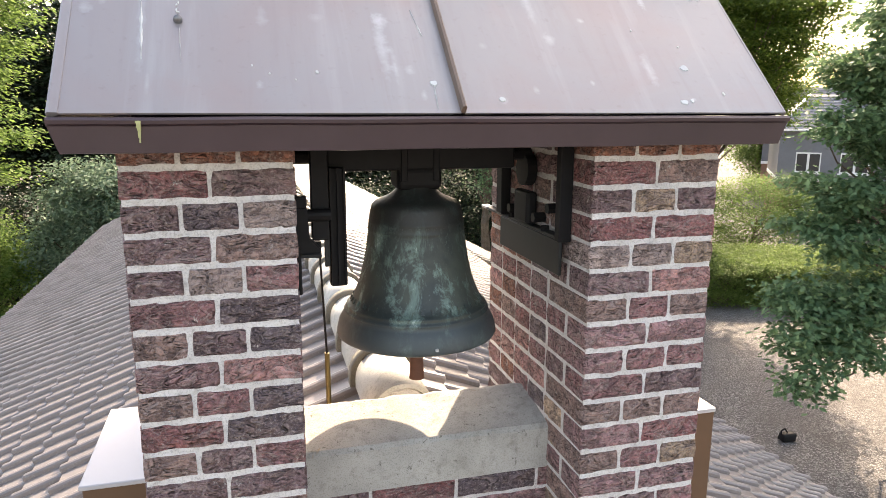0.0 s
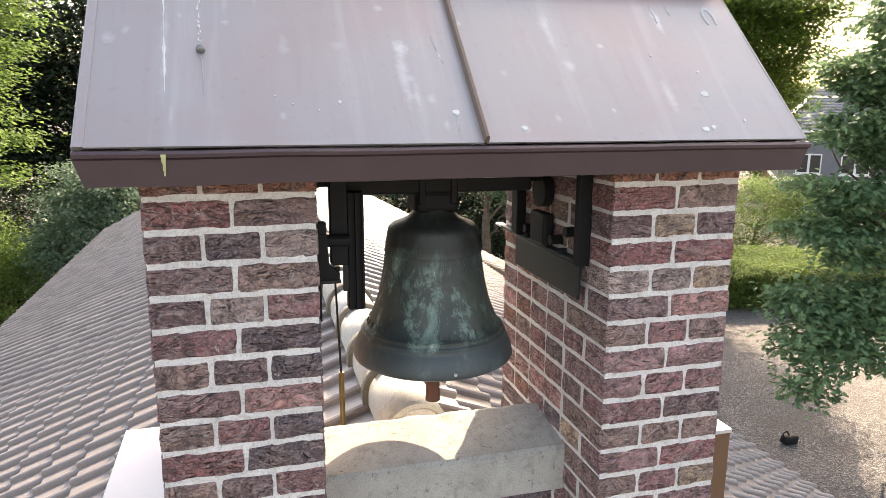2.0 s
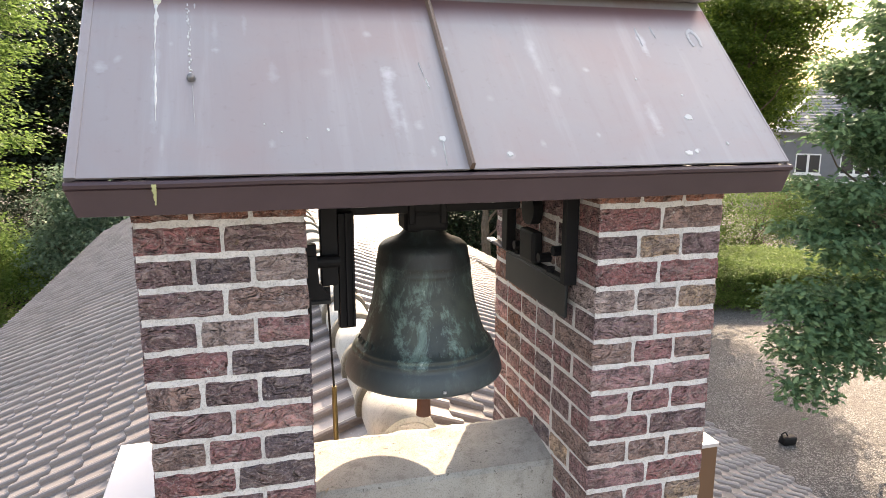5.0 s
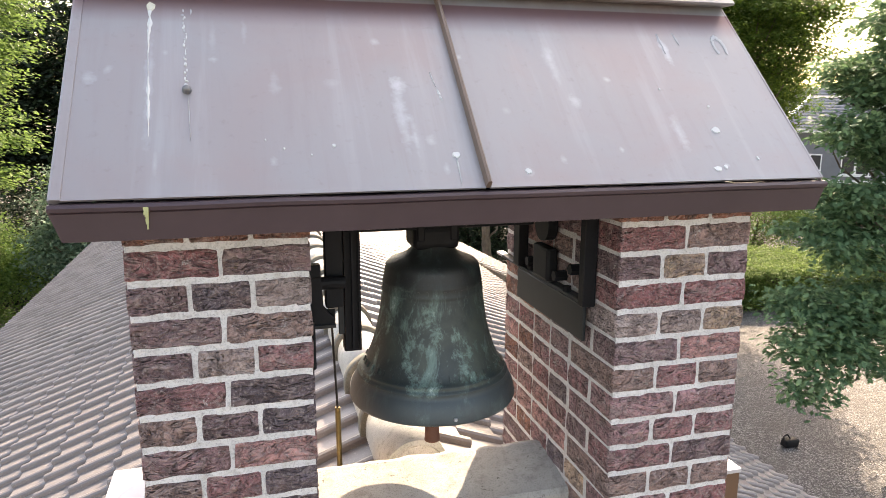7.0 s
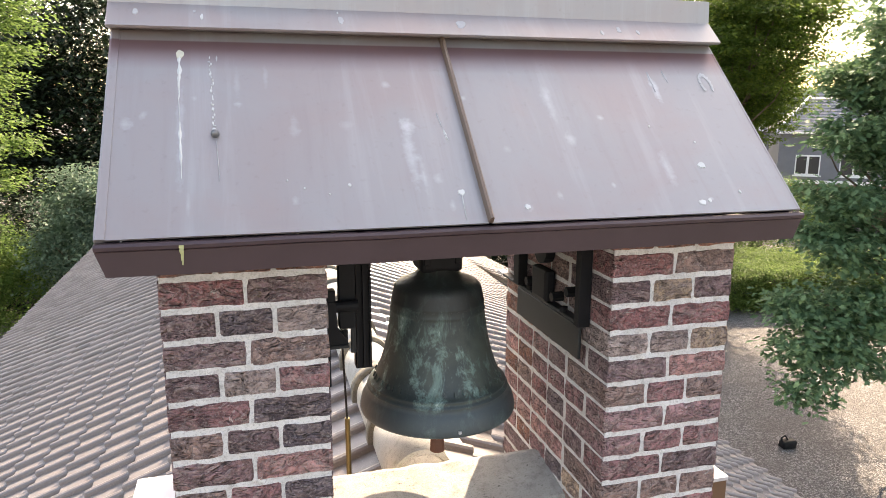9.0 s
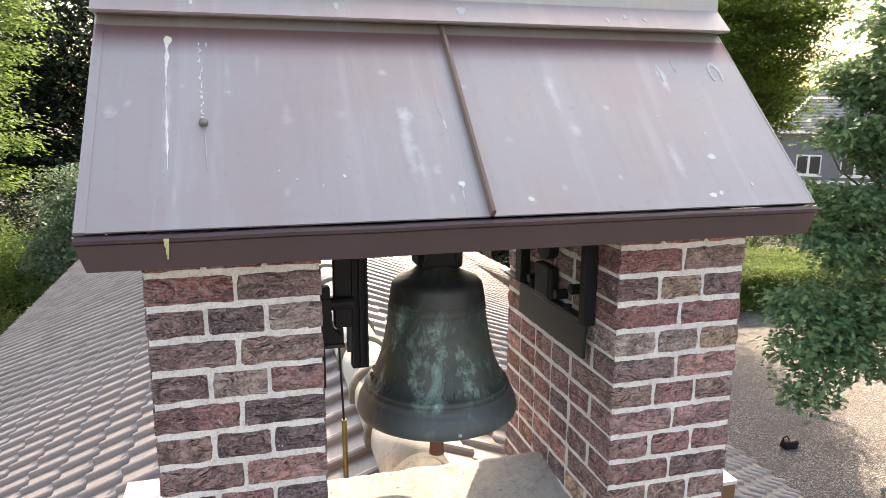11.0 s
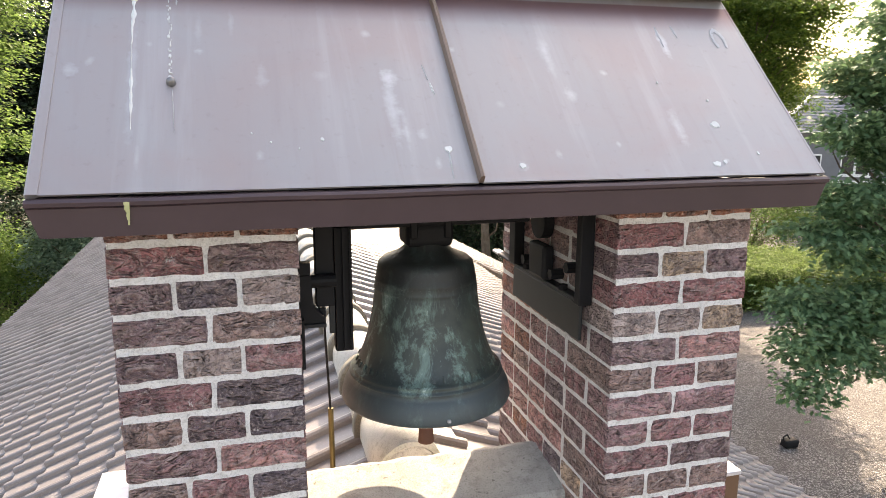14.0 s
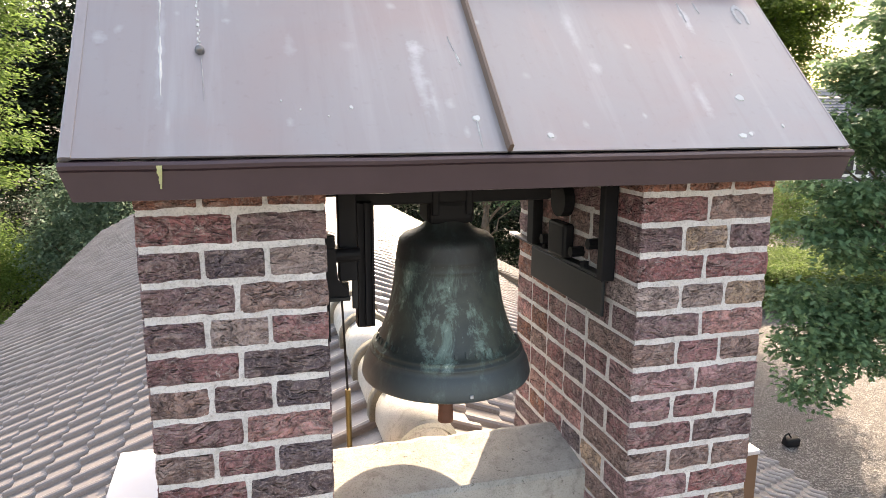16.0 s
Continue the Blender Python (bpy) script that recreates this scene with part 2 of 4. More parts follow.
def mat_tile():
    m, n, l, p = material("grey_concrete_tile")
    v = coords(n, l)
    isl = n.new("ShaderNodeNewGeometry").outputs["Random Per Island"]
    a = tex_noise(n, l, v, 5, 5, 0.65, 0.5)
    f = tex_noise(n, l, v, 120, 4, 0.7)
    c = ramp(n, l, isl, [(0.0, (0.135, 0.118, 0.112)), (0.5, (0.172, 0.150, 0.144)), (1.0, (0.21, 0.186, 0.180))])
    c = mix(n, l, ramp(n, l, a, [(0.5, grey(0)), (0.72, grey(0.6))]), c, (0.20, 0.178, 0.165))
    c = mix(n, l, ramp(n, l, f, [(0.55, grey(0)), (0.75, grey(0.35))]), c, (0.44, 0.43, 0.42))
    l.new(c, p.inputs["Base Color"])
    p.inputs["Roughness"].default_value = 0.32
    p.inputs["Specular IOR Level"].default_value = 0.65
    bump(n, l, p, f, 0.3, 0.0008)
    return m


def mat_leaf(name, dark, light, yellow, trans=0.35):
    m, n, l, p = material(name)
    isl = n.new("ShaderNodeNewGeometry").outputs["Random Per Island"]
    big = tex_noise(n, l, coords(n, l), 0.35, 3, 0.6)
    c = ramp(n, l, isl, [(0.0, dark), (0.6, light), (1.0, yellow)])
    c = mix(n, l, ramp(n, l, big, [(0.4, grey(0)), (0.65, grey(0.5))]), c, dark)
    l.new(c, p.inputs["Base Color"])
    p.inputs["Roughness"].default_value = 0.62
    p.inputs["Specular IOR Level"].default_value = 0.22
    tr = n.new("ShaderNodeBsdfTranslucent")
    l.new(mix(n, l, 0.5, c, yellow), tr.inputs["Color"])
    ms = n.new("ShaderNodeMixShader")
    ms.inputs[0].default_value = trans
    l.new(p.outputs[0], ms.inputs[1])
    l.new(tr.outputs[0], ms.inputs[2])
    l.new(ms.outputs[0], n["Material Output"].inputs["Surface"])
    return m


def mat_gravel():
    m, n, l, p = material("gravel")
    v = coords(n, l)
    vo = n.new("ShaderNodeTexVoronoi")
    vo.inputs["Scale"].default_value = 38
    l.new(v, vo.inputs["Vector"])
    big = tex_noise(n, l, v, 0.5, 4, 0.6, 0.5)
    mid = tex_noise(n, l, v, 3.5, 4, 0.7)
    hsv = n.new("ShaderNodeSeparateColor")
    l.new(vo.outputs["Color"], hsv.inputs[0])
    c = ramp(n, l, hsv.outputs[0], [(0.0, (0.052, 0.048, 0.046)), (0.6, (0.118, 0.110, 0.106)), (1.0, (0.34, 0.325, 0.315))])
    c = mix(n, l, ramp(n, l, big, [(0.4, grey(0)), (0.66, grey(0.6))]), c, (0.105, 0.092, 0.085))
    c = mix(n, l, ramp(n, l, mid, [(0.58, grey(0)), (0.72, grey(0.5))]), c, (0.085, 0.070, 0.062))
    l.new(c, p.inputs["Base Color"])
    p.inputs["Roughness"].default_value = 0.95
    bump(n, l, p, vo.outputs["Distance"], 0.8, 0.02)
    return m


BRICK = mat_brick()
MORTAR = mat_rough("lime_mortar", (0.58, 0.555, 0.54), (0.68, 0.655, 0.64), (0.40, 0.375, 0.345), 12, 60, 0.95, 0.009)
STONE = mat_rough("weathered_sandstone", (0.34, 0.328, 0.300), (0.42, 0.405, 0.375), (0.24, 0.225, 0.195), 7, 34, 0.9, 0.003)
sn, sl = STONE.node_tree.nodes, STONE.node_tree.links
sp = sn["Principled BSDF"]
was = sp.inputs["Base Color"].links[0].from_socket
rusty = tex_noise(sn, sl, coords(sn, sl), 13, 5, 0.7, 1.0)
now = mix(sn, sl, ramp(sn, sl, rusty, [(0.64, grey(0)), (0.71, grey(0.55))]), was, (0.36, 0.20, 0.07))
black = tex_noise(sn, sl, coords(sn, sl), 55, 4, 0.75, 0.5)
now = mix(sn, sl, ramp(sn, sl, black, [(0.62, grey(0)), (0.68, grey(0.75))]), now, (0.07, 0.06, 0.045))
sl.new(now, sp.inputs["Base Color"])
COPPER = mat_copper()
FOLD = mat_plain("tan_copper_fold", (0.24, 0.17, 0.13), 0.45, 0.35, 0.25, 14)
SEAM = mat_plain("brown_copper_fold", (0.055, 0.034, 0.040), 0.34, 0.15, 0.35, 9, spec=0.5)
BOXSHEET = mat_plain("rust_brown_sheet", (0.15, 0.085, 0.05), 0.5, 0.3, 0.2, 8)
LEAD = mat_plain("pale_zinc_sheet", (0.50, 0.50, 0.52), 0.45, 0.3, 0.12, 6)
BELL = mat_bell()
STEEL = mat_plain("black_painted_steel", (0.009, 0.009, 0.0105), 0.6, 0.0, 0.5, 25, spec=0.22)
PLATE = mat_plain("dark_grey_steel_plate", (0.014, 0.017, 0.019), 0.5, 0.0, 0.35, 14, spec=0.35)
RUST = mat_plain("rusted_iron", (0.17, 0.075, 0.05), 0.8, 0.2, 0.4, 60, 0.0015)
BRASS = mat_plain("dull_brass", (0.14, 0.105, 0.045), 0.45, 0.7, 0.35, 40)
TILE = mat_tile()
RIDGE = mat_rough("pale_ridge_tile", (0.42, 0.41, 0.38), (0.50, 0.49, 0.46), (0.27, 0.27, 0.22), 5, 40, 0.6, 0.001)
# mossy collars, darkened further: the shade on their near side is in the colour
RIDGE_RING = mat_rough("weathered_shaded_ridge_collar", (0.13, 0.12, 0.10), (0.18, 0.165, 0.135), (0.08, 0.075, 0.055), 8, 50, 0.85, 0.002)
GRAVEL = mat_gravel()
WHITEWOOD = mat_plain("white_painted_wood", (0.78, 0.78, 0.76), 0.5, 0, 0.06, 10)
DROPPING = mat_plain("dried_white_droppings", (0.60, 0.60, 0.585), 0.9, 0, 0.15, 80)
DROPFAINT = mat_plain("washed_out_droppings", (0.46, 0.45, 0.455), 0.75, 0.1, 0.2, 60)
NAILHEAD = mat_plain("dull_lead", (0.20, 0.20, 0.205), 0.35, 0.7, 0.3, 120)
LICHEN = mat_plain("yellow_green_lichen", (0.44, 0.44, 0.22), 0.95, 0, 0.25, 90)
BARK = mat_rough("bark", (0.10, 0.075, 0.055), (0.15, 0.12, 0.095), (0.05, 0.04, 0.03), 4, 25, 0.95, 0.01)
LEAF_OAK = mat_leaf("oak_leaves", (0.042, 0.100, 0.052), (0.115, 0.215, 0.108), (0.22, 0.34, 0.17), 0.32)
LEAF_MAPLE = mat_leaf("maple_leaves", (0.024, 0.055, 0.014), (0.07, 0.14, 0.028), (0.19, 0.27, 0.05), 0.5)
LEAF_LIME = mat_leaf("sunlit_leaves", (0.034, 0.078, 0.020), (0.10, 0.19, 0.045), (0.22, 0.32, 0.10), 0.5)
LEAF_HEDGE = mat_leaf("hedge_leaves", (0.045, 0.085, 0.022), (0.12, 0.20, 0.05), (0.25, 0.35, 0.11), 0.4)
# woodland leaves toned far darker: the wood's deep shade is in their colour
LEAF_SHADED = mat_leaf("shade_toned_leaves", (0.010, 0.018, 0.011), (0.024, 0.042, 0.022), (0.05, 0.085, 0.035), 0.10)
LEAF_GREY = mat_leaf("grey_green_leaves", (0.06, 0.11, 0.075), (0.13, 0.21, 0.145), (0.22, 0.31, 0.22), 0.4)


# ---- mesh helpers ----
def finish(name, bm, mat, parent=None, label="", smooth=False):
    me = bpy.data.meshes.new(name)
    bmesh.ops.recalc_face_normals(bm, faces=bm.faces)
    bm.to_mesh(me)
    bm.free()
    me.materials.append(mat)
    if smooth:
        for f in me.polygons:
            f.use_smooth = True
    ob = new(name, me)
    ob.parent = parent
    if label:
        ob["label"] = label
    return ob


def part(name, bm, mat, parent, label="", smooth=False):
    return finish(name, bm, mat, parent, label, smooth)


def thing(name, at, label, category, group="", kind=""):
    e = new(name)
    e.empty_display_size = 0.1
    e.matrix_basis = Matrix.Translation(at)
    return tagged(e, label, category, group, kind)


def box(bm, x0, x1, y0, y1, z0, z1, bevel=0.0, seg=1):
    vs = [bm.verts.new(c) for c in ((x0, y0, z0), (x1, y0, z0), (x1, y1, z0), (x0, y1, z0), (x0, y0, z1), (x1, y0, z1), (x1, y1, z1), (x0, y1, z1))]
    fs = [bm.faces.new([vs[i] for i in q]) for q in ((3, 2, 1, 0), (4, 5, 6, 7), (0, 1, 5, 4), (1, 2, 6, 5), (2, 3, 7, 6), (3, 0, 4, 7))]
    if bevel:
        es = {e for f in fs for e in f.edges}
        bmesh.ops.bevel(bm, geom=list(es), offset=bevel, segments=seg, affect="EDGES", profile=0.5)
    return bm


def boxbm(*a, **k):
    return box(bmesh.new(), *a, **k)


def tube(bm, a, b, ra, rb=None, seg=12, cap=True):
    a, b = Vector(a), Vector(b)
    rb = ra if rb is None else rb
    q = (b - a).to_track_quat("Z", "Y")
    rings = []
    for c, r in ((a, ra), (b, rb)):
        rings.append([bm.verts.new(c + q @ Vector((r * math.cos(k * math.tau / seg), r * math.sin(k * math.tau / seg), 0))) for k in range(seg)])
    for k in range(seg):
        bm.faces.new((rings[0][k], rings[0][(k + 1) % seg], rings[1][(k + 1) % seg], rings[1][k]))
    if cap:
        bm.faces.new(rings[0][::-1])
        bm.faces.new(rings[1])
    return bm


def lathe(bm, profile, cx, cy, seg=64, closed=False):
    rings = []
    for r, z in profile:
        if r < 1e-5:
            rings.append([bm.verts.new((cx, cy, z))])
        else:
            rings.append([bm.verts.new((cx + r * math.cos(k * math.tau / seg), cy + r * math.sin(k * math.tau / seg), z)) for k in range(seg)])
    for a, b in zip(rings, rings[1:]):
        for k in range(seg):
            j = (k + 1) % seg
            if len(a) == 1 and len(b) == 1:
                continue
            if len(a) == 1:
                bm.faces.new((a[0], b[j], b[k]))
            elif len(b) == 1:
                bm.faces.new((a[k], a[j], b[0]))
            else:
                bm.faces.new((a[k], a[j], b[j], b[k]))
    return bm


def prism(bm, outline, x0, x1):
    """An outline in y, z drawn out along x."""
    a = [bm.verts.new((x0, y, z)) for y, z in outline]
    b = [bm.verts.new((x1, y, z)) for y, z in outline]
    k = len(outline)
    for i in range(k):
        bm.faces.new((a[i], a[(i + 1) % k], b[(i + 1) % k], b[i]))
    bm.faces.new(a[::-1])
    bm.faces.new(b)
    return bm


# ---- the ground ----
GROUND_Z = -8.3
bm = bmesh.new()
N = 48
grid = [[bm.verts.new((x, y, GROUND_Z + (0.05 * noise.noise(Vector((x * 0.2, y * 0.2, 0))) if abs(x) < 60 and abs(y) < 60 else 0)))
         for x in [math.copysign(abs(k / N * 2 - 1) ** 3 * 900, k / N * 2 - 1) for k in range(N + 1)]]
        for y in [math.copysign(abs(k / N * 2 - 1) ** 3 * 900, k / N * 2 - 1) for k in range(N + 1)]]
for j in range(N):
    for i in range(N):
        bm.faces.new((grid[j][i], grid[j][i + 1], grid[j + 1][i + 1], grid[j + 1][i]))
tagged(finish("ground", bm, GRAVEL), "grey-brown gravel yard with leaf litter", "ground", kind="structure")

# ---- the turret's masonry ----
COURSE, JOINT, PIER_W, PIER_D = 0.0625, 0.0085, 0.315, 0.655
X_LEFT, X_RIGHT = 0.0, 0.948
TOP_Z = COURSE


def masonry_core(name, label, x0, x1, y0, y1, z0, z1):
    core = finish(name, boxbm(x0 + 0.0028, x1 - 0.0028, y0 + 0.0028, y1 - 0.0028, z0, z1), MORTAR)
    return tagged(core, label, "wall", kind="structure")


pier_a = masonry_core("wall_pier_west", "old brick pier of the bell turret with pale lime joints", X_LEFT, X_LEFT + PIER_W, 0, PIER_D, -8.3, TOP_Z)
pier_b = masonry_core("wall_pier_east", "old brick pier of the bell turret beside the stone sill", X_RIGHT, X_RIGHT + PIER_W, 0, PIER_D, -8.3, TOP_Z)
apron = masonry_core("wall_apron", "brick wall below the stone sill between two piers", X_LEFT + PIER_W - 0.02, X_RIGHT + 0.02, 0.19, 0.50, -8.3, -0.815)

# ---- church: gable wall and roof ----
RIDGE_X, RIDGE_Z, PITCH = 0.632, -0.80, math.atan(0.526)
ROOF_Y0, ROOF_Y1 = 0.42, 15.6
HALF = 3.46
z_eave = RIDGE_Z - 0.08 - math.tan(PITCH) * HALF
for y0, y1, nm in ((0.20, 0.46, "wall_gable_front"), (ROOF_Y1 - 0.4, ROOF_Y1 - 0.15, "wall_gable_back")):
    g = bmesh.new()
    out = [(RIDGE_X - HALF + 0.25, GROUND_Z), (RIDGE_X + HALF - 0.25, GROUND_Z), (RIDGE_X + HALF - 0.25, z_eave), (RIDGE_X, RIDGE_Z - 0.1), (RIDGE_X - HALF + 0.25, z_eave)]
    a = [g.verts.new((x, y0, z)) for x, z in out]
    b = [g.verts.new((x, y1, z)) for x, z in out]
    for i in range(5):
        g.faces.new((a[i], a[(i + 1) % 5], b[(i + 1) % 5], b[i]))
    g.faces.new(a[::-1])
    g.faces.new(b)
    tagged(finish(nm, g, MORTAR), "plain gable wall under the tiled roof", "wall", kind="structure")
for nm, x in (("wall_west", RIDGE_X - HALF + 0.25), ("wall_east", RIDGE_X + HALF - 0.5)):
    tagged(finish(nm, boxbm(x, x + 0.25, 0.46, ROOF_Y1 - 0.4, GROUND_Z, z_eave), MORTAR), "plain side wall under the eaves", "wall", kind="structure")

# tiles: width along the ridge, exposed length down the slope
TILE_W, TILE_L = 0.162, 0.215
ROLL = ((0.0, -0.008), (0.003, 0.0), (0.055, -0.001), (0.109, 0.0), (0.1115, 0.016), (0.118, 0.0235), (0.129, 0.0265), (0.141, 0.0235), (0.150, 0.014), (0.158, 0.002), (0.162, -0.008))


def tile_points(side, col, row, y_start):
    """The corners and faces of one roof tile, its lower edge proud of the next."""
    c, s = math.cos(PITCH), math.sin(PITCH)
    down, up = Vector((side * c, 0, -s)), Vector((side * s, 0, c))
    y0 = y_start + col * TILE_W
    rnd = random.Random(col * 131 + row * 7 + side)
    lift = rnd.uniform(-0.002, 0.003)
    slip = rnd.uniform(-0.006, 0.006)
    u0, u1 = 0.07 + row * TILE_L - 0.02, 0.07 + (row + 1) * TILE_L + 0.012 + slip
    verts, faces = [], []
    k = len(ROLL)
    for u, w in ((u0, -0.012), (u1 - 0.008, 0.020 + lift), (u1, 0.014 + lift), (u1, 0.0)):
        for v, h in ROLL:
            p = Vector((RIDGE_X, y0 + v, RIDGE_Z)) + down * u + up * (w + h)
            verts.append(p[:])
    for r in range(3):
        for i in range(k - 1):
            q = (r * k + i, r * k + i + 1, (r + 1) * k + i + 1, (r + 1) * k + i)
            faces.append(q if side < 0 else q[::-1])
    return verts, faces


def joined(name, pieces, mat, parent=None, label=""):
    verts, faces = [], []
    for v, f in pieces:
        o = len(verts)
        verts += v
        faces += [tuple(i + o for i in q) for q in f]
    me = bpy.data.meshes.new(name)
    me.from_pydata(verts, [], faces)
    me.materials.append(mat)
    ob = new(name, me)
    ob.parent = parent
    if label:
        ob["label"] = label
    return ob


roof_objects = {}
for side, nm in ((-1, "roof_west"), (1, "roof_east")):
    c, s = math.cos(PITCH), math.sin(PITCH)
    base = bmesh.new()
    down, up = Vector((side * c, 0, -s)), Vector((side * s, 0, c))
    reach = HALF / c
    quads = [(ROOF_Y0, ROOF_Y1, reach)]
    if side > 0:
        quads = [(ROOF_Y0, 11.5, reach), (11.5, ROOF_Y1, 6.9 / c)]
    for y0, y1, ln in quads:
        o = Vector((RIDGE_X, 0, RIDGE_Z))
        cs = [o + down * u + up * w + Vector((0, y, 0)) for y in (y0, y1) for u, w in ((0.0, -0.02), (ln, -0.02), (ln, -0.10), (0.0, -0.10))]
        vs = [base.verts.new(p) for p in cs]
        for q in ((0, 1, 2, 3), (7, 6, 5, 4), (0, 4, 5, 1), (1, 5, 6, 2), (2, 6, 7, 3), (3, 7, 4, 0)):
            base.faces.new([vs[i] for i in q])
    roof = tagged(finish(nm, base, BARK), "church roof slope of grey interlocking concrete tiles", "roof", kind="structure")
    roof_objects[side] = roof
    rest = []
    rows = int((reach - 0.02) / TILE_L)
    cols = int((ROOF_Y1 - ROOF_Y0) / TILE_W)
    far_rows = int(6.9 / c / TILE_L)
    for col in range(cols):
        y = ROOF_Y0 + col * TILE_W
        for row in range(far_rows if side > 0 and y > 11.5 else rows):
            near = (1.0 < y < 4.2 and 3 < row < 18) if side < 0 else (0.9 < y < 3.6 and row > 1)
            if not near:
                rest.append(tile_points(side, col, row, ROOF_Y0))
    tagged(joined("tile_field", rest, TILE, roof, "grey interlocking tiles"), kind="stuff")

# ridge tiles: half-round, each with a collar at its far end
RIDGE_R = 0.098


def half_round(bm, y0, y1, r0, r1, thick, seg=18, drop=0.03):
    cz = RIDGE_Z + 0.025
    rows = []
    for y, r in ((y0, r0), (y1, r1)):
        for rr in (r, r - thick):
            rows.append([bm.verts.new((RIDGE_X + rr * math.cos(a), y, cz + rr * math.sin(a) * 1.0))
                         for a in [math.pi * k / seg for k in range(seg + 1)]])
            rows[-1].insert(0, bm.verts.new((RIDGE_X + rr, y, cz - drop)))
            rows[-1].append(bm.verts.new((RIDGE_X - rr, y, cz - drop)))
    m = len(rows[0])
    for k in range(m - 1):
        bm.faces.new((rows[0][k], rows[0][k + 1], rows[2][k + 1], rows[2][k]))
        bm.faces.new((rows[1][k + 1], rows[1][k], rows[3][k], rows[3][k + 1]))
        bm.faces.new((rows[0][k + 1], rows[0][k], rows[1][k], rows[1][k + 1]))
        bm.faces.new((rows[2][k], rows[2][k + 1], rows[3][k + 1], rows[3][k]))
    return bm


RIDGE_STEP = 0.348
y = 0.49
first = None
ridge_list = []
while y < ROOF_Y1:
    ridge_list.append(y)
    y += RIDGE_STEP
rt = thing("ridge_tile", (RIDGE_X, ridge_list[0], RIDGE_Z), "pale half-round ridge tile with a mossy collar", "ridge tile", "ridge tiles along the church roof")
tl = part("tile_body", half_round(bmesh.new(), 0, RIDGE_STEP + 0.01, RIDGE_R, RIDGE_R - 0.004, 0.014), RIDGE, rt, smooth=False)
cl = part("collar", half_round(bmesh.new(), RIDGE_STEP - 0.035, RIDGE_STEP + 0.015, RIDGE_R + 0.013, RIDGE_R + 0.013, 0.03), RIDGE_RING, rt, "mossy collar with shade put into its dark colour")
for o in (tl, cl):
    for poly in o.data.polygons:
        poly.use_smooth = abs(poly.normal.y) < 0.5
    o.data.transform(Matrix.Translation((-RIDGE_X, 0, -RIDGE_Z)))
for y in ridge_list[1:]:
    copy_thing(rt, Matrix.Translation((RIDGE_X, y, RIDGE_Z)))
# mortar bed that closes the first ridge tile
m = bmesh.new()
prof = [(RIDGE_R - 0.016, math.pi * k / 16) for k in range(17)]
a = [m.verts.new((RIDGE_X + r * math.cos(t), 0.505, RIDGE_Z + 0.02 + r * math.sin(t))) for r, t in prof]
b = [m.verts.new((RIDGE_X + r * math.cos(t), 0.60, RIDGE_Z + 0.02 + r * math.sin(t))) for r, t in prof]
m.faces.new(a)
for i in range(16):
    m.faces.new((a[i], a[i + 1], b[i + 1], b[i]))
bmesh.ops.subdivide_edges(m, edges=m.edges, cuts=2)
for v in m.verts:
    v.co.y += 0.012 * noise.noise(v.co * 30)
tagged(finish("ridge_mortar", m, MORTAR), "rough mortar closing the end of the ridge", "mortar", kind="structure")

# ---- sheet-metal shoulders on both sides of the turret ----
for nm, x0, x1, y0 in (("flashing_west", -0.156, 0.004, 0.176), ("flashing_east", 1.259, 1.434, 0.160)):
    t = thing(nm, (x0, y0, -1.6), "brown sheet-metal shoulder with a pale top", "flashing", kind="structure")
    o = part("casing", boxbm(x0, x1, y0, 0.575, -1.75, -0.708, bevel=0.002), BOXSHEET, t)
    o.matrix_parent_inverse = t.matrix_basis.inverted()
    o = part("top_sheet", boxbm(x0 - 0.006, x1, y0 - 0.006, 0.58, -0.712, -0.700, bevel=0.002), LEAD, t, "pale folded top sheet")
    o.matrix_parent_inverse = t.matrix_basis.inverted()

# ---- stone sill ----
sill = bmesh.new()
prism(sill, [(0.188, -0.822), (0.188, -0.712), (0.196, -0.700), (0.375, -0.664), (0.40, -0.672), (0.41, -0.70), (0.41, -0.822)], X_LEFT + PIER_W - 0.006, X_RIGHT + 0.003)
bmesh.ops.subdivide_edges(sill, edges=[e for e in sill.edges if abs(e.verts[0].co.x - e.verts[1].co.x) > 0.3], cuts=40)
bmesh.ops.subdivide_edges(sill, edges=[e for e in sill.edges if e.calc_length() > 0.08], cuts=6)
bmesh.ops.triangulate(sill, faces=[f for f in sill.faces if len(f.verts) > 4])
for v in sill.verts:
    q = v.co
    d = noise.noise(q * 9) * 0.0012 + noise.noise(q * 45) * 0.0009
    v.co.z += d
    v.co.y += noise.noise(q * 17 + Vector((3, 1, 7))) * 0.001
    if q.y > 0.34:
        v.co.z += 0.006 * noise.noise(Vector((q.x * 16, 2, 5))) - 0.007 * max(0, noise.noise(Vector((q.x * 40, q.y * 40, 5))))
finish_sill = finish("stone_sill", sill, STONE)
tagged(finish_sill, "weathered sandstone sill block stained and chipped between brick piers", "sill")

# ---- turret roof of copper sheet ----
E_X0, E_X1, E_Y, E_Z = -0.080, 1.342, -0.104, 0.098
R_Y = PIER_D / 2


def smooth_slope(ob, way=-1):
    """Smooth shading for the face of a sheet, sharp at its cut edges."""
    for f in ob.data.polygons:
        f.use_smooth = f.normal.z * f.normal.y * way > 0.3
    for e in ob.data.edges:
        e.use_edge_sharp = False
    sides = {k for f in ob.data.polygons if not f.use_smooth for k in f.edge_keys}
    for e in ob.data.edges:
        e.use_edge_sharp = e.key in sides


turret_roof = thing("turret_roof", (R_Y, R_Y, 0.05), "brown oxidised copper saddle roof over the bell", "roof")
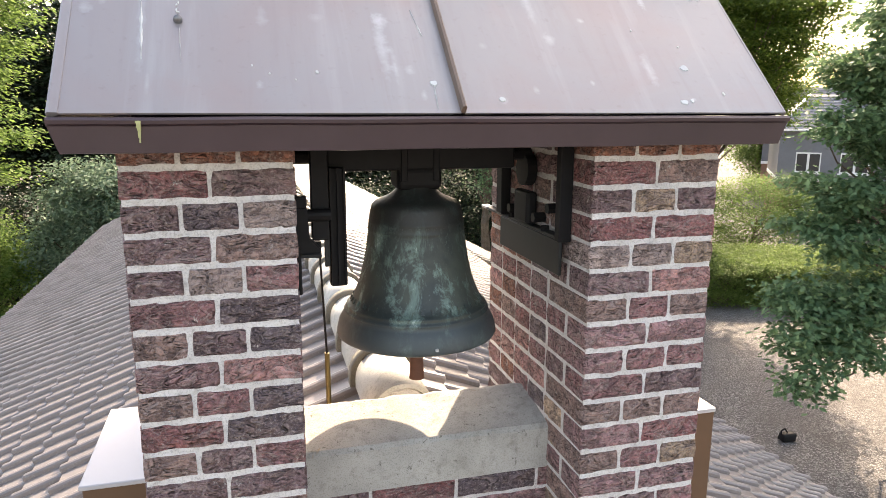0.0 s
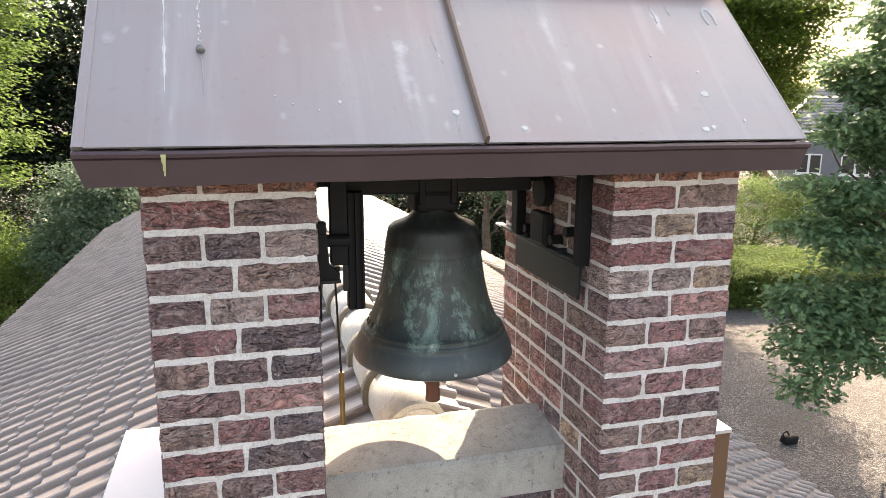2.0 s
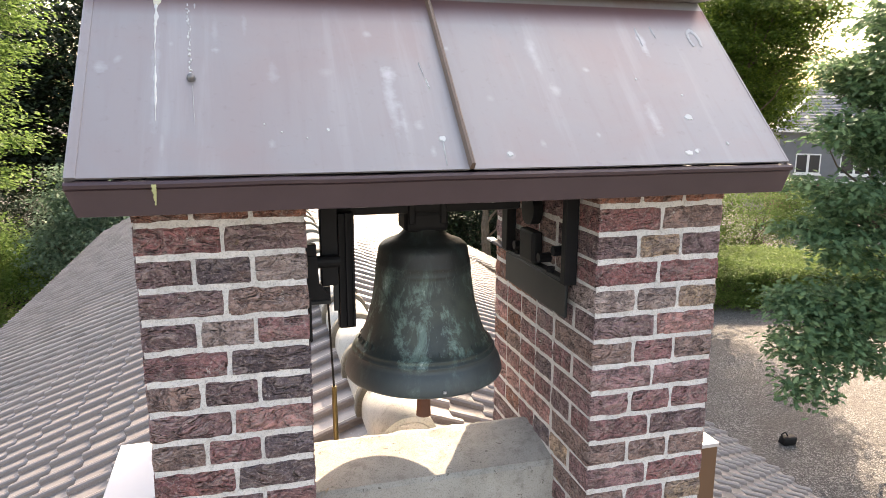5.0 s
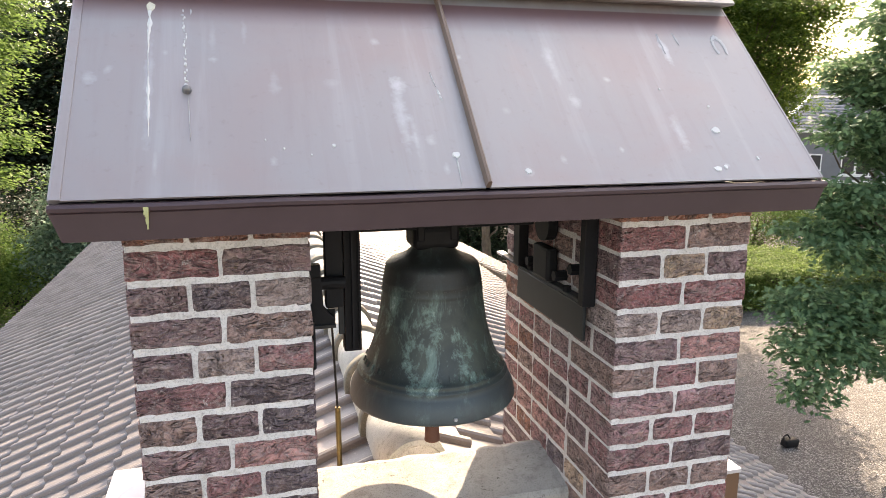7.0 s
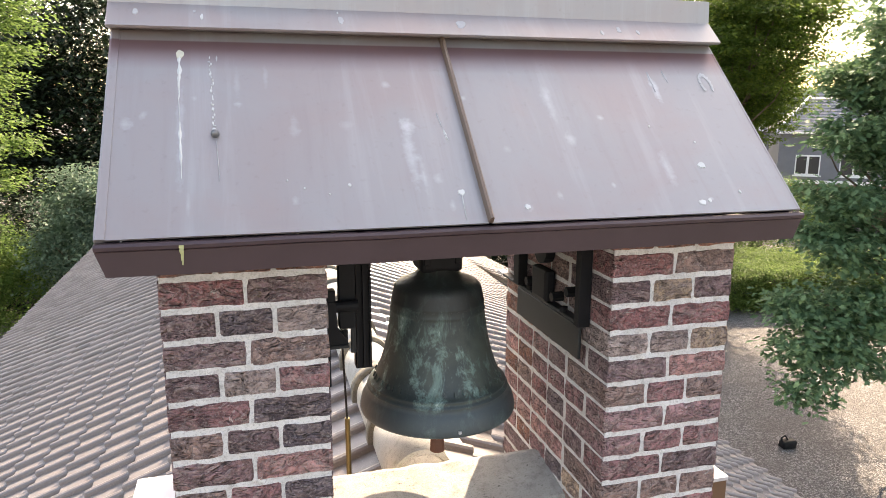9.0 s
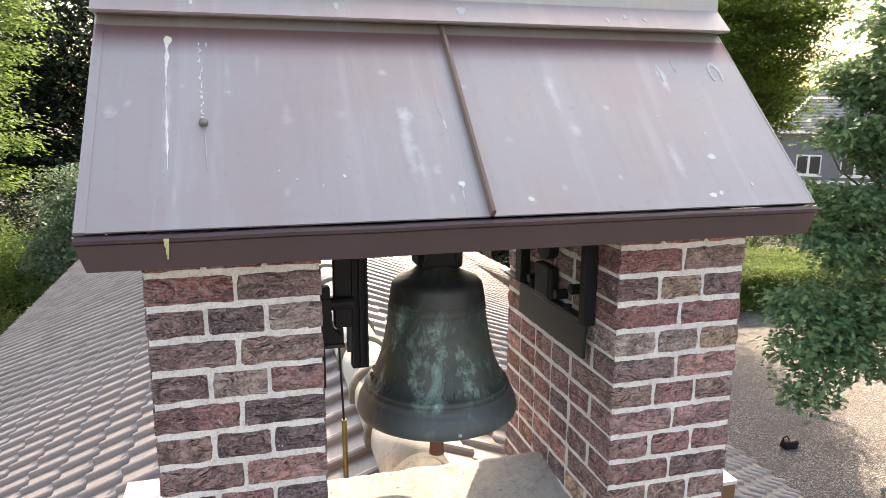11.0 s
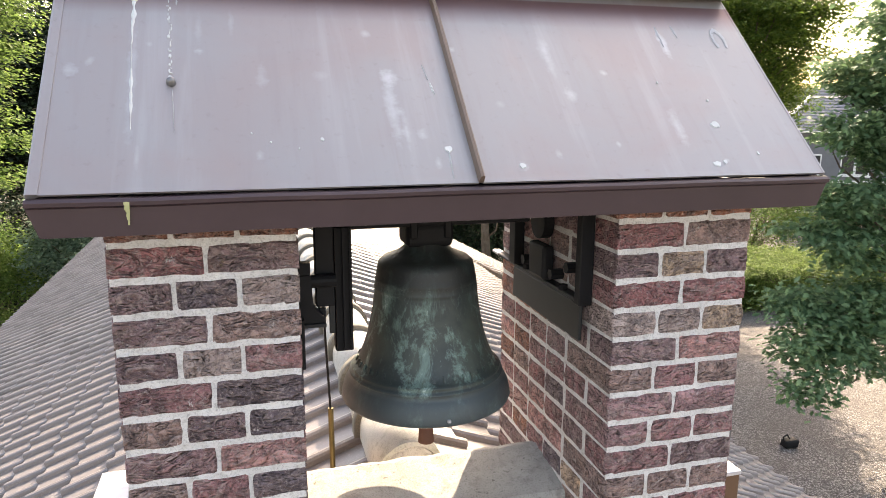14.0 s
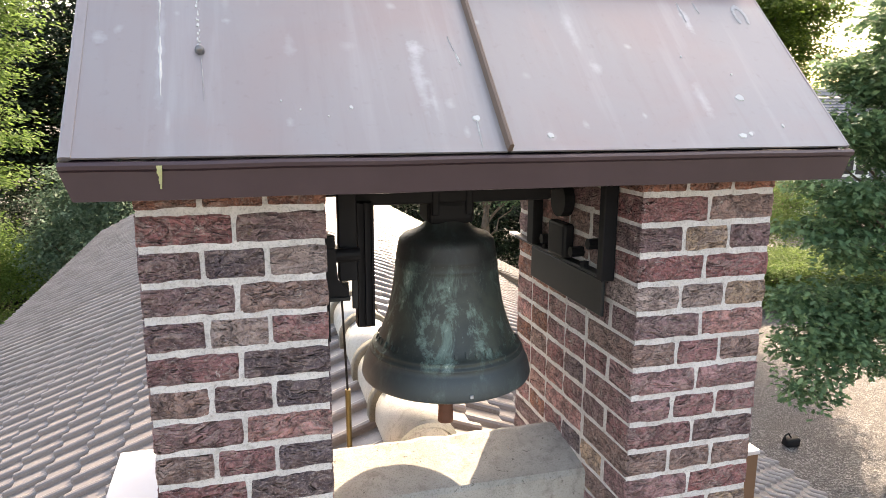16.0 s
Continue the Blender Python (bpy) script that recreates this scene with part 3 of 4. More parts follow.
INV = turret_roof.matrix_basis.inverted()


def tr_part(name, bm, mat, label="", smooth=False):
    o = part(name, bm, mat, turret_roof, label, smooth)
    o.matrix_parent_inverse = INV
    return o


def slope_sheet(x0, x1, front=True, lift=0.0, thick=0.004, u0=0.0, u1=0.62, wave=0.0009):
    """A sheet on the 45 degree slope, gently dented."""
    b = bmesh.new()
    nx, nu = 24, 18
    k = math.sqrt(0.5)
    rows = []
    for w in (lift, lift - thick):
        for j in range(nu + 1):
            u = u0 + (u1 - u0) * j / nu
            r = []
            for i in range(nx + 1):
                x = x0 + (x1 - x0) * i / nx
                d = wave * noise.noise(Vector((x * 5, u * 5, 3 if front else 9)))
                yy, zz = E_Y + k * u - k * (w + d), E_Z + k * u + k * (w + d)
                if not front:
                    yy = 2 * R_Y - yy
                r.append(b.verts.new((x, yy, zz)))
            rows.append(r)
    n2 = nu + 1
    for j in range(nu):
        for i in range(nx):
            b.faces.new((rows[j][i], rows[j][i + 1], rows[j + 1][i + 1], rows[j + 1][i]))
            b.faces.new((rows[n2 + j][i], rows[n2 + j + 1][i], rows[n2 + j + 1][i + 1], rows[n2 + j][i + 1]))
    for j in range(nu):
        for i in (0, nx):
            b.faces.new((rows[j][i], rows[j + 1][i], rows[n2 + j + 1][i], rows[n2 + j][i]))
    for i in range(nx):
        for j in (0, nu):
            b.faces.new((rows[j][i], rows[j][i + 1], rows[n2 + j][i + 1], rows[n2 + j][i]))
    return b


SEAM_X = 0.621
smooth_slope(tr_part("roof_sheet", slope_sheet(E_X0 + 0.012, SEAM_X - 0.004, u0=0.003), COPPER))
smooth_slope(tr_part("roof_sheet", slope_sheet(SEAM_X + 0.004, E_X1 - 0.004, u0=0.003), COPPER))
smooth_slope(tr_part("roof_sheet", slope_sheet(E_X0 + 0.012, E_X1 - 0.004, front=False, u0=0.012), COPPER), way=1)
k = math.sqrt(0.5)


def along_slope(outline_xw, u0, u1, mat, name, label=""):
    """A fold that runs up the front slope: outline in x and height over the sheet."""
    b = bmesh.new()
    A, B = [], []
    for u, lst in ((u0, A), (u1, B)):
        for x, w in outline_xw:
            lst.append(b.verts.new((x, E_Y + k * u - k * w, E_Z + k * u + k * w)))
    m = len(outline_xw)
    for i in range(m):
        b.faces.new((A[i], A[(i + 1) % m], B[(i + 1) % m], B[i]))
    b.faces.new(A[::-1])
    b.faces.new(B)
    return tr_part(name, b, mat, label)


along_slope([(SEAM_X - 0.005, -0.002), (SEAM_X - 0.0035, 0.015), (SEAM_X + 0.001, 0.017), (SEAM_X + 0.004, 0.014), (SEAM_X + 0.005, -0.002)], 0.004, 0.60, FOLD, "standing_seam", "folded standing seam")
along_slope([(E_X0, -0.014), (E_X0 - 0.001, 0.0005), (E_X0 + 0.003, 0.0024), (E_X0 + 0.017, 0.0018), (E_X0 + 0.018, -0.004)], 0.003, 0.60, COPPER, "verge_fold", "folded edge")
along_slope([(E_X1, -0.014), (E_X1 + 0.0005, -0.001), (E_X1 - 0.001, 0.0008), (E_X1 - 0.005, 0.0008), (E_X1 - 0.006, -0.004)], 0.003, 0.60, COPPER, "verge_fold", "folded edge")
# fascia, its mitred ends slope inwards
f = bmesh.new()
lip = [(E_Y - 0.003, 0.079), (E_Y - 0.010, 0.083), (E_Y - 0.011, 0.089), (E_Y - 0.006, 0.0935), (E_Y + 0.006, 0.0945), (E_Y + 0.012, 0.088), (E_Y + 0.012, 0.040), (E_Y + 0.006, 0.034), (E_Y + 0.001, 0.035)]
A = [f.verts.new((E_X0 + (0.014 if z < 0.06 else 0.0), y, z)) for y, z in lip]
B = [f.verts.new((E_X1 - (0.014 if z < 0.06 else 0.0), y, z)) for y, z in lip]
for i in range(len(lip)):
    f.faces.new((A[i], A[(i + 1) % len(lip)], B[(i + 1) % len(lip)], B[i]))
f.faces.new(A[::-1])
f.faces.new(B)
bmesh.ops.subdivide_edges(f, edges=[e for e in f.edges if e.calc_length() > 1], cuts=40)
for v in f.verts:
    v.co.y += 0.0015 * noise.noise(Vector((v.co.x * 7, v.co.z * 30, 1)))
    v.co.z += 0.0012 * noise.noise(Vector((v.co.x * 6, 4, 1)))
tr_part("fascia", f, SEAM, "dark brown folded fascia")
f = bmesh.new()
box(f, E_X0, E_X1, 2 * R_Y - E_Y - 0.012, 2 * R_Y - E_Y + 0.004, 0.034, 0.0945)
tr_part("fascia", f, SEAM)
tr_part("soffit", boxbm(E_X0 + 0.012, E_X1 - 0.012, E_Y + 0.010, 2 * R_Y - E_Y - 0.012, 0.052, 0.060), STEEL, "dark soffit boards")
for x0, x1 in ((E_X0 + 0.002, E_X0 + 0.010), (E_X1 - 0.010, E_X1 - 0.002)):
    g = bmesh.new()
    prism(g, [(E_Y + 0.012, 0.062), (2 * R_Y - E_Y - 0.012, 0.062), (2 * R_Y - E_Y - 0.012, 0.085), (R_Y, E_Z + R_Y - E_Y - 0.02), (E_Y + 0.012, 0.085)], x0, x1)
    tr_part("gable_sheet", g, SEAM)
# ridge cap: a band on each slope and an upright roll
CAP_U = 0.50
g = bmesh.new()
o = []
for u, w in ((CAP_U, 0.030), (CAP_U, 0.036), (0.575, 0.032)):
    o.append((E_Y + k * u - k * w, E_Z + k * u + k * w))
top_y, top_z = o[-1]
o.append((top_y + 0.004, top_z + 0.055))
half = list(o)
full = half + [(2 * R_Y - y, z) for y, z in reversed(half)]
CAP_LOW, CAP_TOP = full[1], full[2]
prism(g, full, E_X0 - 0.004, E_X1 + 0.002)
tr_part("ridge_cap", g, COPPER, "folded copper ridge cap")


# ---- bell ----
BX, BY = 0.6315, R_Y
bell = thing("bell", (BX, BY, 0.0), "small green-black bronze bell hanging still from a steel yoke", "bell")
BINV = bell.matrix_basis.inverted()


def bell_part(name, bm, mat, label="", smooth=False, parent=None):
    o = part(name, bm, mat, parent or bell, label, smooth)
    if parent is None:
        o.matrix_parent_inverse = BINV
    return o


outer = [(0.192, -0.488), (0.202, -0.482), (0.205, -0.474), (0.203, -0.462), (0.199, -0.444), (0.191, -0.428), (0.183, -0.418), (0.1855, -0.415), (0.1855, -0.411), (0.180, -0.409),
         (0.1775, -0.404), (0.1795, -0.401), (0.1785, -0.397), (0.171, -0.395), (0.162, -0.378), (0.151, -0.350), (0.141, -0.318), (0.133, -0.282), (0.127, -0.245), (0.122, -0.205),
         (0.1215, -0.199), (0.123, -0.196), (0.1215, -0.192), (0.119, -0.178), (0.1205, -0.174), (0.1185, -0.170), (0.1165, -0.155), (0.114, -0.142), (0.1115, -0.132),
         (0.101, -0.121), (0.078, -0.112), (0.064, -0.104), (0.054, -0.095), (0.046, -0.084), (0.042, -0.072), (0.0, -0.071)]
outer = [(r, -0.1 + (z + 0.1) * 0.944) for r, z in outer]
inner = [(0.0, -0.150), (0.085, -0.152), (0.098, -0.17), (0.108, -0.24), (0.120, -0.31), (0.142, -0.38), (0.166, -0.42), (0.180, -0.455), (0.192, outer[0][1])]
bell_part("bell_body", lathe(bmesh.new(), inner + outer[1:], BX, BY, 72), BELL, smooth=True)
# relief of worn lettering: plain bars
for zc, r, cnt, hh in ((-0.366, 0.1655, 44, 0.013), (-0.180, 0.1185, 36, 0.010)):
    g = bmesh.new()
    rnd = random.Random(int(-zc * 1000))
    for i in range(cnt):
        a = i * math.tau / cnt
        if rnd.random() < 0.18:
            continue
        w = rnd.uniform(0.004, 0.008)
        ca, sa = math.cos(a), math.sin(a)
        s2 = bmesh.new()
        box(s2, -w / 2, w / 2, -0.0015, 0.002, -hh / 2, hh / 2)
        lean = 0.45 if zc < -0.3 else 0.05
        s2.transform(Matrix.Translation((BX + r * ca, BY + r * sa, zc)) @ Matrix.Rotation(a - math.pi / 2, 4, "Z") @ Matrix.Rotation(lean, 4, "X"))
        me = bpy.data.meshes.new("tmp")
        s2.to_mesh(me)
        s2.free()
        g.from_mesh(me)
        bpy.data.meshes.remove(me)
    tagged(bell_part("raised_band", g, BELL, "worn raised marks"), kind="stuff")
# crown block, yoke, straps
g = bmesh.new()
box(g, BX - 0.056, BX + 0.056, BY - 0.048, BY + 0.048, -0.092, -0.035, bevel=0.014, seg=3)
bell_part("crown", g, STEEL)
g = bmesh.new()
box(g, 0.405, 0.875, BY - 0.05, BY + 0.05, -0.042, 0.030, bevel=0.006, seg=2)
bell_part("yoke", g, STEEL, "black steel headstock beam")
for x in (BX - 0.04, BX + 0.04):
    g = bmesh.new()
    box(g, x - 0.009, x + 0.009, BY - 0.053, BY + 0.053, -0.07, 0.032, bevel=0.003)
    bell_part("strap", g, STEEL)
for x0, x1 in ((0.33, 0.405), (0.875, 0.935)):
    bell_part("gudgeon", tube(bmesh.new(), (x0, BY, -0.01), (x1, BY, -0.01), 0.016, seg=16), STEEL)
# swing arm: a channel with two ribs
arm = bell_part("swing_arm", boxbm(0.406, 0.446, 0.252, 0.284, -0.311, -0.03, bevel=0.003), STEEL, "black steel channel arm")
for x in (0.408, 0.424, 0.439):
    part("rib", boxbm(x, x + 0.005, 0.243, 0.253, -0.306, -0.03), STEEL, arm)
    scene.collection.objects[-1].matrix_parent_inverse = arm.matrix_basis.inverted()
# clapper
cl = bell_part("clapper", tube(bmesh.new(), (BX, BY, -0.15), (BX, BY, -0.42), 0.010, 0.013, 12), RUST, "rusty iron clapper")
g = lathe(bmesh.new(), [(0.0, -0.40), (0.022, -0.408), (0.034, -0.428), (0.036, -0.445), (0.030, -0.465), (0.019, -0.478), (0.016, -0.50), (0.019, -0.585), (0.020, -0.594), (0.0, -0.597)], BX, BY, 20)
part("clapper_ball", g, RUST, cl, smooth=True)
g = lathe(bmesh.new(), [(0.0, -0.443), (0.004, -0.443), (0.0045, -0.449), (0.0, -0.451)], BX - 0.0, BY - 0.2055, 10)
bell_part("stud", g, LEAD, "pale round stud")

# ---- bearing frames ----
frame_b = thing("bearing_frame", (0.94, 0.33, -0.2), "dark steel bearing bracket bolted to the brick pier", "bracket", "bearing brackets of the bell")
FINV = frame_b.matrix_basis.inverted()


def fpart(name, bm, mat, label=""):
    o = part(name, bm, mat, frame_b, label)
    o.matrix_parent_inverse = FINV
    return o


fpart("face_plate", boxbm(0.918, 0.926, 0.094, 0.49, -0.280, -0.198, bevel=0.002), PLATE, "dark grey steel plate")
fpart("flange", boxbm(0.920, 0.946, 0.12, 0.62, -0.198, -0.190, bevel=0.002), PLATE, "flat steel flange")
fpart("back_tab", boxbm(0.922, 0.945, 0.62, 0.672, -0.198, -0.190, bevel=0.002), LEAD, "pale end of the flat bar")
fpart("post", boxbm(0.914, 0.946, 0.092, 0.116, -0.200, 0.052, bevel=0.002), STEEL)
fpart("post", boxbm(0.912, 0.940, 0.47, 0.51, -0.19, 0.052, bevel=0.002), STEEL)
fpart("bearing_block", boxbm(0.912, 0.942, BY - 0.045, BY + 0.05, -0.190, -0.105, bevel=0.008, seg=2), STEEL)
fpart("bearing_cap", tube(bmesh.new(), (0.914, BY, -0.05), (0.940, BY, -0.05), 0.042, seg=20), STEEL)
for y, z in ((0.165, -0.13), (0.25, -0.165), (0.42, -0.165)):
    fpart("bolt", tube(bmesh.new(), (0.915, y, z), (0.948, y, z), 0.013, seg=6), STEEL)
for y in (0.20, 0.30, 0.42):
    fpart("nut", tube(bmesh.new(), (0.928, y, -0.190), (0.928, y, -0.178), 0.011, seg=6), STEEL)
frame_a = thing("bearing_frame", (0.325, 0.33, -0.2), "black steel bearing bracket with a stepped guide plate", "bracket", "bearing brackets of the bell")
FINV = frame_a.matrix_basis.inverted()
frame_b = frame_a
fpart("face_plate", boxbm(0.317, 0.328, 0.20, 0.60, -0.280, -0.200, bevel=0.002), PLATE)
fpart("post", boxbm(0.360, 0.398, 0.185, 0.215, -0.185, 0.052, bevel=0.002), STEEL)
fpart("hook", boxbm(0.317, 0.326, 0.135, 0.16, -0.085, -0.060, bevel=0.003), STEEL)
fpart("guide_plate", boxbm(0.320, 0.346, 0.135, 0.16, -0.105, -0.078, bevel=0.002), STEEL)
fpart("spindle", tube(bmesh.new(), (0.330, 0.17, -0.125), (0.40, 0.17, -0.125), 0.014, seg=14), STEEL)
g = bmesh.new()
a = [g.verts.new((x, 0.135, z)) for x, z in ((0.320, -0.105), (0.346, -0.105), (0.350, -0.17), (0.371, -0.192), (0.372, -0.205), (0.321, -0.205))]
b_ = [g.verts.new((v.co.x, 0.165, v.co.z)) for v in a]
for q in range(6):
    g.faces.new((a[q], a[(q + 1) % 6], b_[(q + 1) % 6], b_[q]))
g.faces.new(a[::-1])
g.faces.new(b_)
fpart("cheek_plate", g, STEEL)
fpart("foot_plate", boxbm(0.319, 0.374, 0.13, 0.19, -0.212, -0.204, bevel=0.001), PLATE)
fpart("flat_bar", boxbm(0.318, 0.327, 0.085, 0.115, -0.282, -0.18, bevel=0.002), STEEL)
fpart("tongue", boxbm(0.366, 0.380, 0.195, 0.215, -0.228, -0.19, bevel=0.001), STEEL)
fpart("strap", boxbm(0.388, 0.400, 0.20, 0.21, -0.25, -0.17, bevel=0.001), PLATE)

# ---- rod with a brass sleeve beside the ridge ----
rod = thing("pull_rod", (0.428, 0.612, -0.90), "thin dark pull rod in a dull brass sleeve behind the sill", "rod")
part("rod_shaft", tube(bmesh.new(), (0, 0, 0.28), (-0.016, -0.02, 0.66), 0.0034, 0.003, 8), STEEL, rod)
part("sleeve", tube(bmesh.new(), (0.002, 0.0, 0.0), (0.0, 0, 0.293), 0.0078, 0.0078, 14), BRASS, rod, "dull brass sleeve")

# ---- bird droppings, drips and lichen on the copper ----


def on_slope(x, u, w=0.0):
    return Vector((x, E_Y + k * u - k * w, E_Z + k * u + k * w))


def splat(x, u, rx, ru, mat, name, seed, hollow=False):
    g = bmesh.new()
    n = 18
    ring = []
    for i in range(n):
        a = i * math.tau / n
        f = 1 + 0.45 * noise.noise(Vector((math.cos(a) * 1.6, math.sin(a) * 1.6, seed * 3.1)))
        ring.append((math.cos(a) * rx * f, math.sin(a) * ru * f))
    lo = [g.verts.new(on_slope(x + p, u + q, 0.0)) for p, q in ring]
    hi = [g.verts.new(on_slope(x + p * 0.85, u + q * 0.85, 0.0019)) for p, q in ring]
    for i in range(n):
        g.faces.new((lo[i], lo[(i + 1) % n], hi[(i + 1) % n], hi[i]))
    g.faces.new(hi)
    return tr_part(name, g, mat)


def streak(x0, u0, x1, u1, w, mat, name, seed):
    """A drip that runs down the sheet, of uneven width."""
    g = bmesh.new()
    n = 26
    L, M, R = [], [], []
    for i in range(n + 1):
        f = i / n
        ww = w * max(0.12, 0.75 + 0.9 * noise.noise(Vector((f * 7, seed, 0)))) * (0.35 + 0.65 * math.sin(math.pi * min(1, f * 1.1 + 0.08)))
        xx = x0 + (x1 - x0) * f + w * 0.35 * noise.noise(Vector((f * 4, seed, 9)))
        uu = u0 + (u1 - u0) * f
        L.append(g.verts.new(on_slope(xx - ww, uu, 0.0)))
        M.append(g.verts.new(on_slope(xx, uu, 0.0020)))
        R.append(g.verts.new(on_slope(xx + ww, uu, 0.0)))
    for i in range(n):
        g.faces.new((L[i], L[i + 1], M[i + 1], M[i]))
        g.faces.new((M[i], M[i + 1], R[i + 1], R[i]))
    return tr_part(name, g, mat)


CREAM = mat_plain("fresh_cream_dropping", (0.62, 0.58, 0.47), 0.8, 0, 0.15, 90)
splat(0.053, 0.458, 0.0075, 0.013, CREAM, "dropping", 50)
streak(0.053, 0.455, 0.0515, 0.33, 0.0048, DROPPING, "dropping", 1)
streak(0.0515, 0.33, 0.054, 0.27, 0.0022, DROPFAINT, "drip_mark", 12)
streak(0.054, 0.27, 0.058, 0.13, 0.0036, DROPPING, "dropping", 2)
rs = random.Random(8)
for i in range(26):
    splat(0.1125 + 0.005 * i / 25 + rs.uniform(-0.003, 0.003), 0.445 - 0.195 * i / 25 + rs.uniform(-0.004, 0.004), rs.uniform(0.0008, 0.0032), rs.uniform(0.0012, 0.005), (DROPPING, DROPFAINT)[i % 3 == 1], "dropping", 60 + i)
splat(0.125, 0.447, 0.0015, 0.008, DROPFAINT, "dropping", 51)
streak(0.120, 0.22, 0.124, 0.12, 0.0011, DROPFAINT, "drip_mark", 4)
for i, (x, u, rx, ru) in enumerate(((1.147, 0.133, 0.011, 0.008), (1.105, 0.032, 0.010, 0.006), (1.125, 0.036, 0.005, 0.005), (0.706, 0.037, 0.006, 0.007), (0.578, 0.079, 0.007, 0.008), (1.158, 0.20, 0.003, 0.003),
                                   (1.21, 0.056, 0.003, 0.004), (1.06, 0.25, 0.002, 0.003), (0.36, 0.105, 0.003, 0.004), (0.275, 0.10, 0.002, 0.002), (0.32, 0.085, 0.0015, 0.002), (0.245, 0.12, 0.0015, 0.002))):
    splat(x, u, rx, ru, DROPPING, "dropping", i)
streak(0.577, 0.075, 0.574, 0.012, 0.0014, DROPPING, "dropping", 9)
streak(0.566, 0.291, 0.571, 0.25, 0.0022, DROPFAINT, "drip_mark", 7)
streak(0.573, 0.245, 0.577, 0.212, 0.0032, DROPPING, "dropping", 8)
streak(1.121, 0.425, 1.120, 0.36, 0.0050, DROPFAINT, "drip_mark", 6)
streak(1.163, 0.43, 1.165, 0.39, 0.003, DROPFAINT, "drip_mark", 10)
# a washed-out ring
for i in range(11):
    a = -0.6 + i * 0.44
    splat(1.27 + 0.014 * math.cos(a), 0.388 + 0.030 * math.sin(a), 0.0045, 0.008, DROPFAINT, "dropping", 90 + i)
nail = tr_part("roof_nail", lathe(bmesh.new(), [(0.0, -0.004), (0.0075, -0.004), (0.0085, 0.002), (0.0068, 0.008), (0.0032, 0.0115), (0.0, 0.012)], 0, 0, 14), NAILHEAD, "dull lead nail head", smooth=True)
nail.data.transform(Matrix.Translation(on_slope(0.118, 0.236, 0.001)) @ Matrix.Rotation(radians(45), 4, "X"))
splat(0.1165, 0.246, 0.005, 0.008, DROPPING, "dropping", 40)


def on_cap(x, f, rx, ru, seed, mat):
    """A small splash on the front band of the ridge cap, f from its lower edge to its top."""
    g = bmesh.new()
    a = Vector((x, CAP_LOW[0], CAP_LOW[1]))
    b = Vector((x, CAP_TOP[0], CAP_TOP[1]))
    way = (b - a).normalized()
    out = Vector((0, -way.z, way.y))
    mid = a.lerp(b, f)
    ring = []
    for i in range(14):
        t = i * math.tau / 14
        r = 1 + 0.5 * noise.noise(Vector((math.cos(t) * 1.5, math.sin(t) * 1.5, seed * 2.7)))
        ring.append((math.cos(t) * rx * 0.75 * r, math.sin(t) * ru * 0.75 * r))
    lo = [g.verts.new(mid + Vector((q, 0, 0)) + way * w - out * 0.0005) for q, w in ring]
    hi = [g.verts.new(mid + Vector((q * 0.85, 0, 0)) + way * w * 0.85 + out * 0.0012) for q, w in ring]
    for i in range(14):
        g.faces.new((lo[i], lo[(i + 1) % 14], hi[(i + 1) % 14], hi[i]))
    g.faces.new(hi)
    return tr_part("dropping", g, mat)


for i, (x, f, rx, ru, mt) in enumerate(((0.10, 0.45, 0.005, 0.012, DROPPING), (0.085, 0.7, 0.004, 0.005, DROPFAINT), (0.39, 0.5, 0.010, 0.017, DROPFAINT), (0.385, 0.85, 0.003, 0.004, DROPPING),
                                        (0.665, 0.5, 0.016, 0.022, DROPFAINT), (1.07, 0.5, 0.008, 0.014, DROPFAINT), (1.12, 0.4, 0.006, 0.012, DROPFAINT), (1.02, 0.3, 0.007, 0.010, DROPFAINT), (-0.03, 0.6, 0.008, 0.012, DROPFAINT))):
    on_cap(x, f, rx, ru, i, mt)
g = bmesh.new()
for q in range(9):
    zz = 0.088 - q * 0.004
    w = 0.004 * (1 - q / 11)
    box(g, 0.058 - w + 0.0006 * math.sin(q * 2), 0.058 + w, E_Y - 0.0125 if zz > 0.079 else E_Y - 0.006 + q * 0.0002, E_Y, zz - 0.004, zz)
tr_part("lichen", g, LICHEN, "yellow-green lichen patch")


# ---- trees ----
LEAF_SIMPLE = ([(0, 0, 0), (0.5, 0.32, 0.10), (1.0, 0, -0.05), (0.5, -0.32, 0.10)], [(0, 1, 2), (0, 2, 3)])
_lobes = [(0.0, 0.03), (0.18, 0.20), (0.27, 0.10), (0.42, 0.40), (0.53, 0.16), (0.66, 0.36), (0.76, 0.12), (0.9, 0.16), (1.0, 0.0)]
_lv = [(x, y, 0.22 * y) for x, y in _lobes] + [(x, -y, 0.22 * y) for x, y in _lobes[1:-1]]
_nl = len(_lobes)
LEAF_LOBED = (_lv, [tuple(range(_nl)), (0,) + (_nl - 1,) + tuple(range(len(_lv) - 1, _nl - 1, -1))])


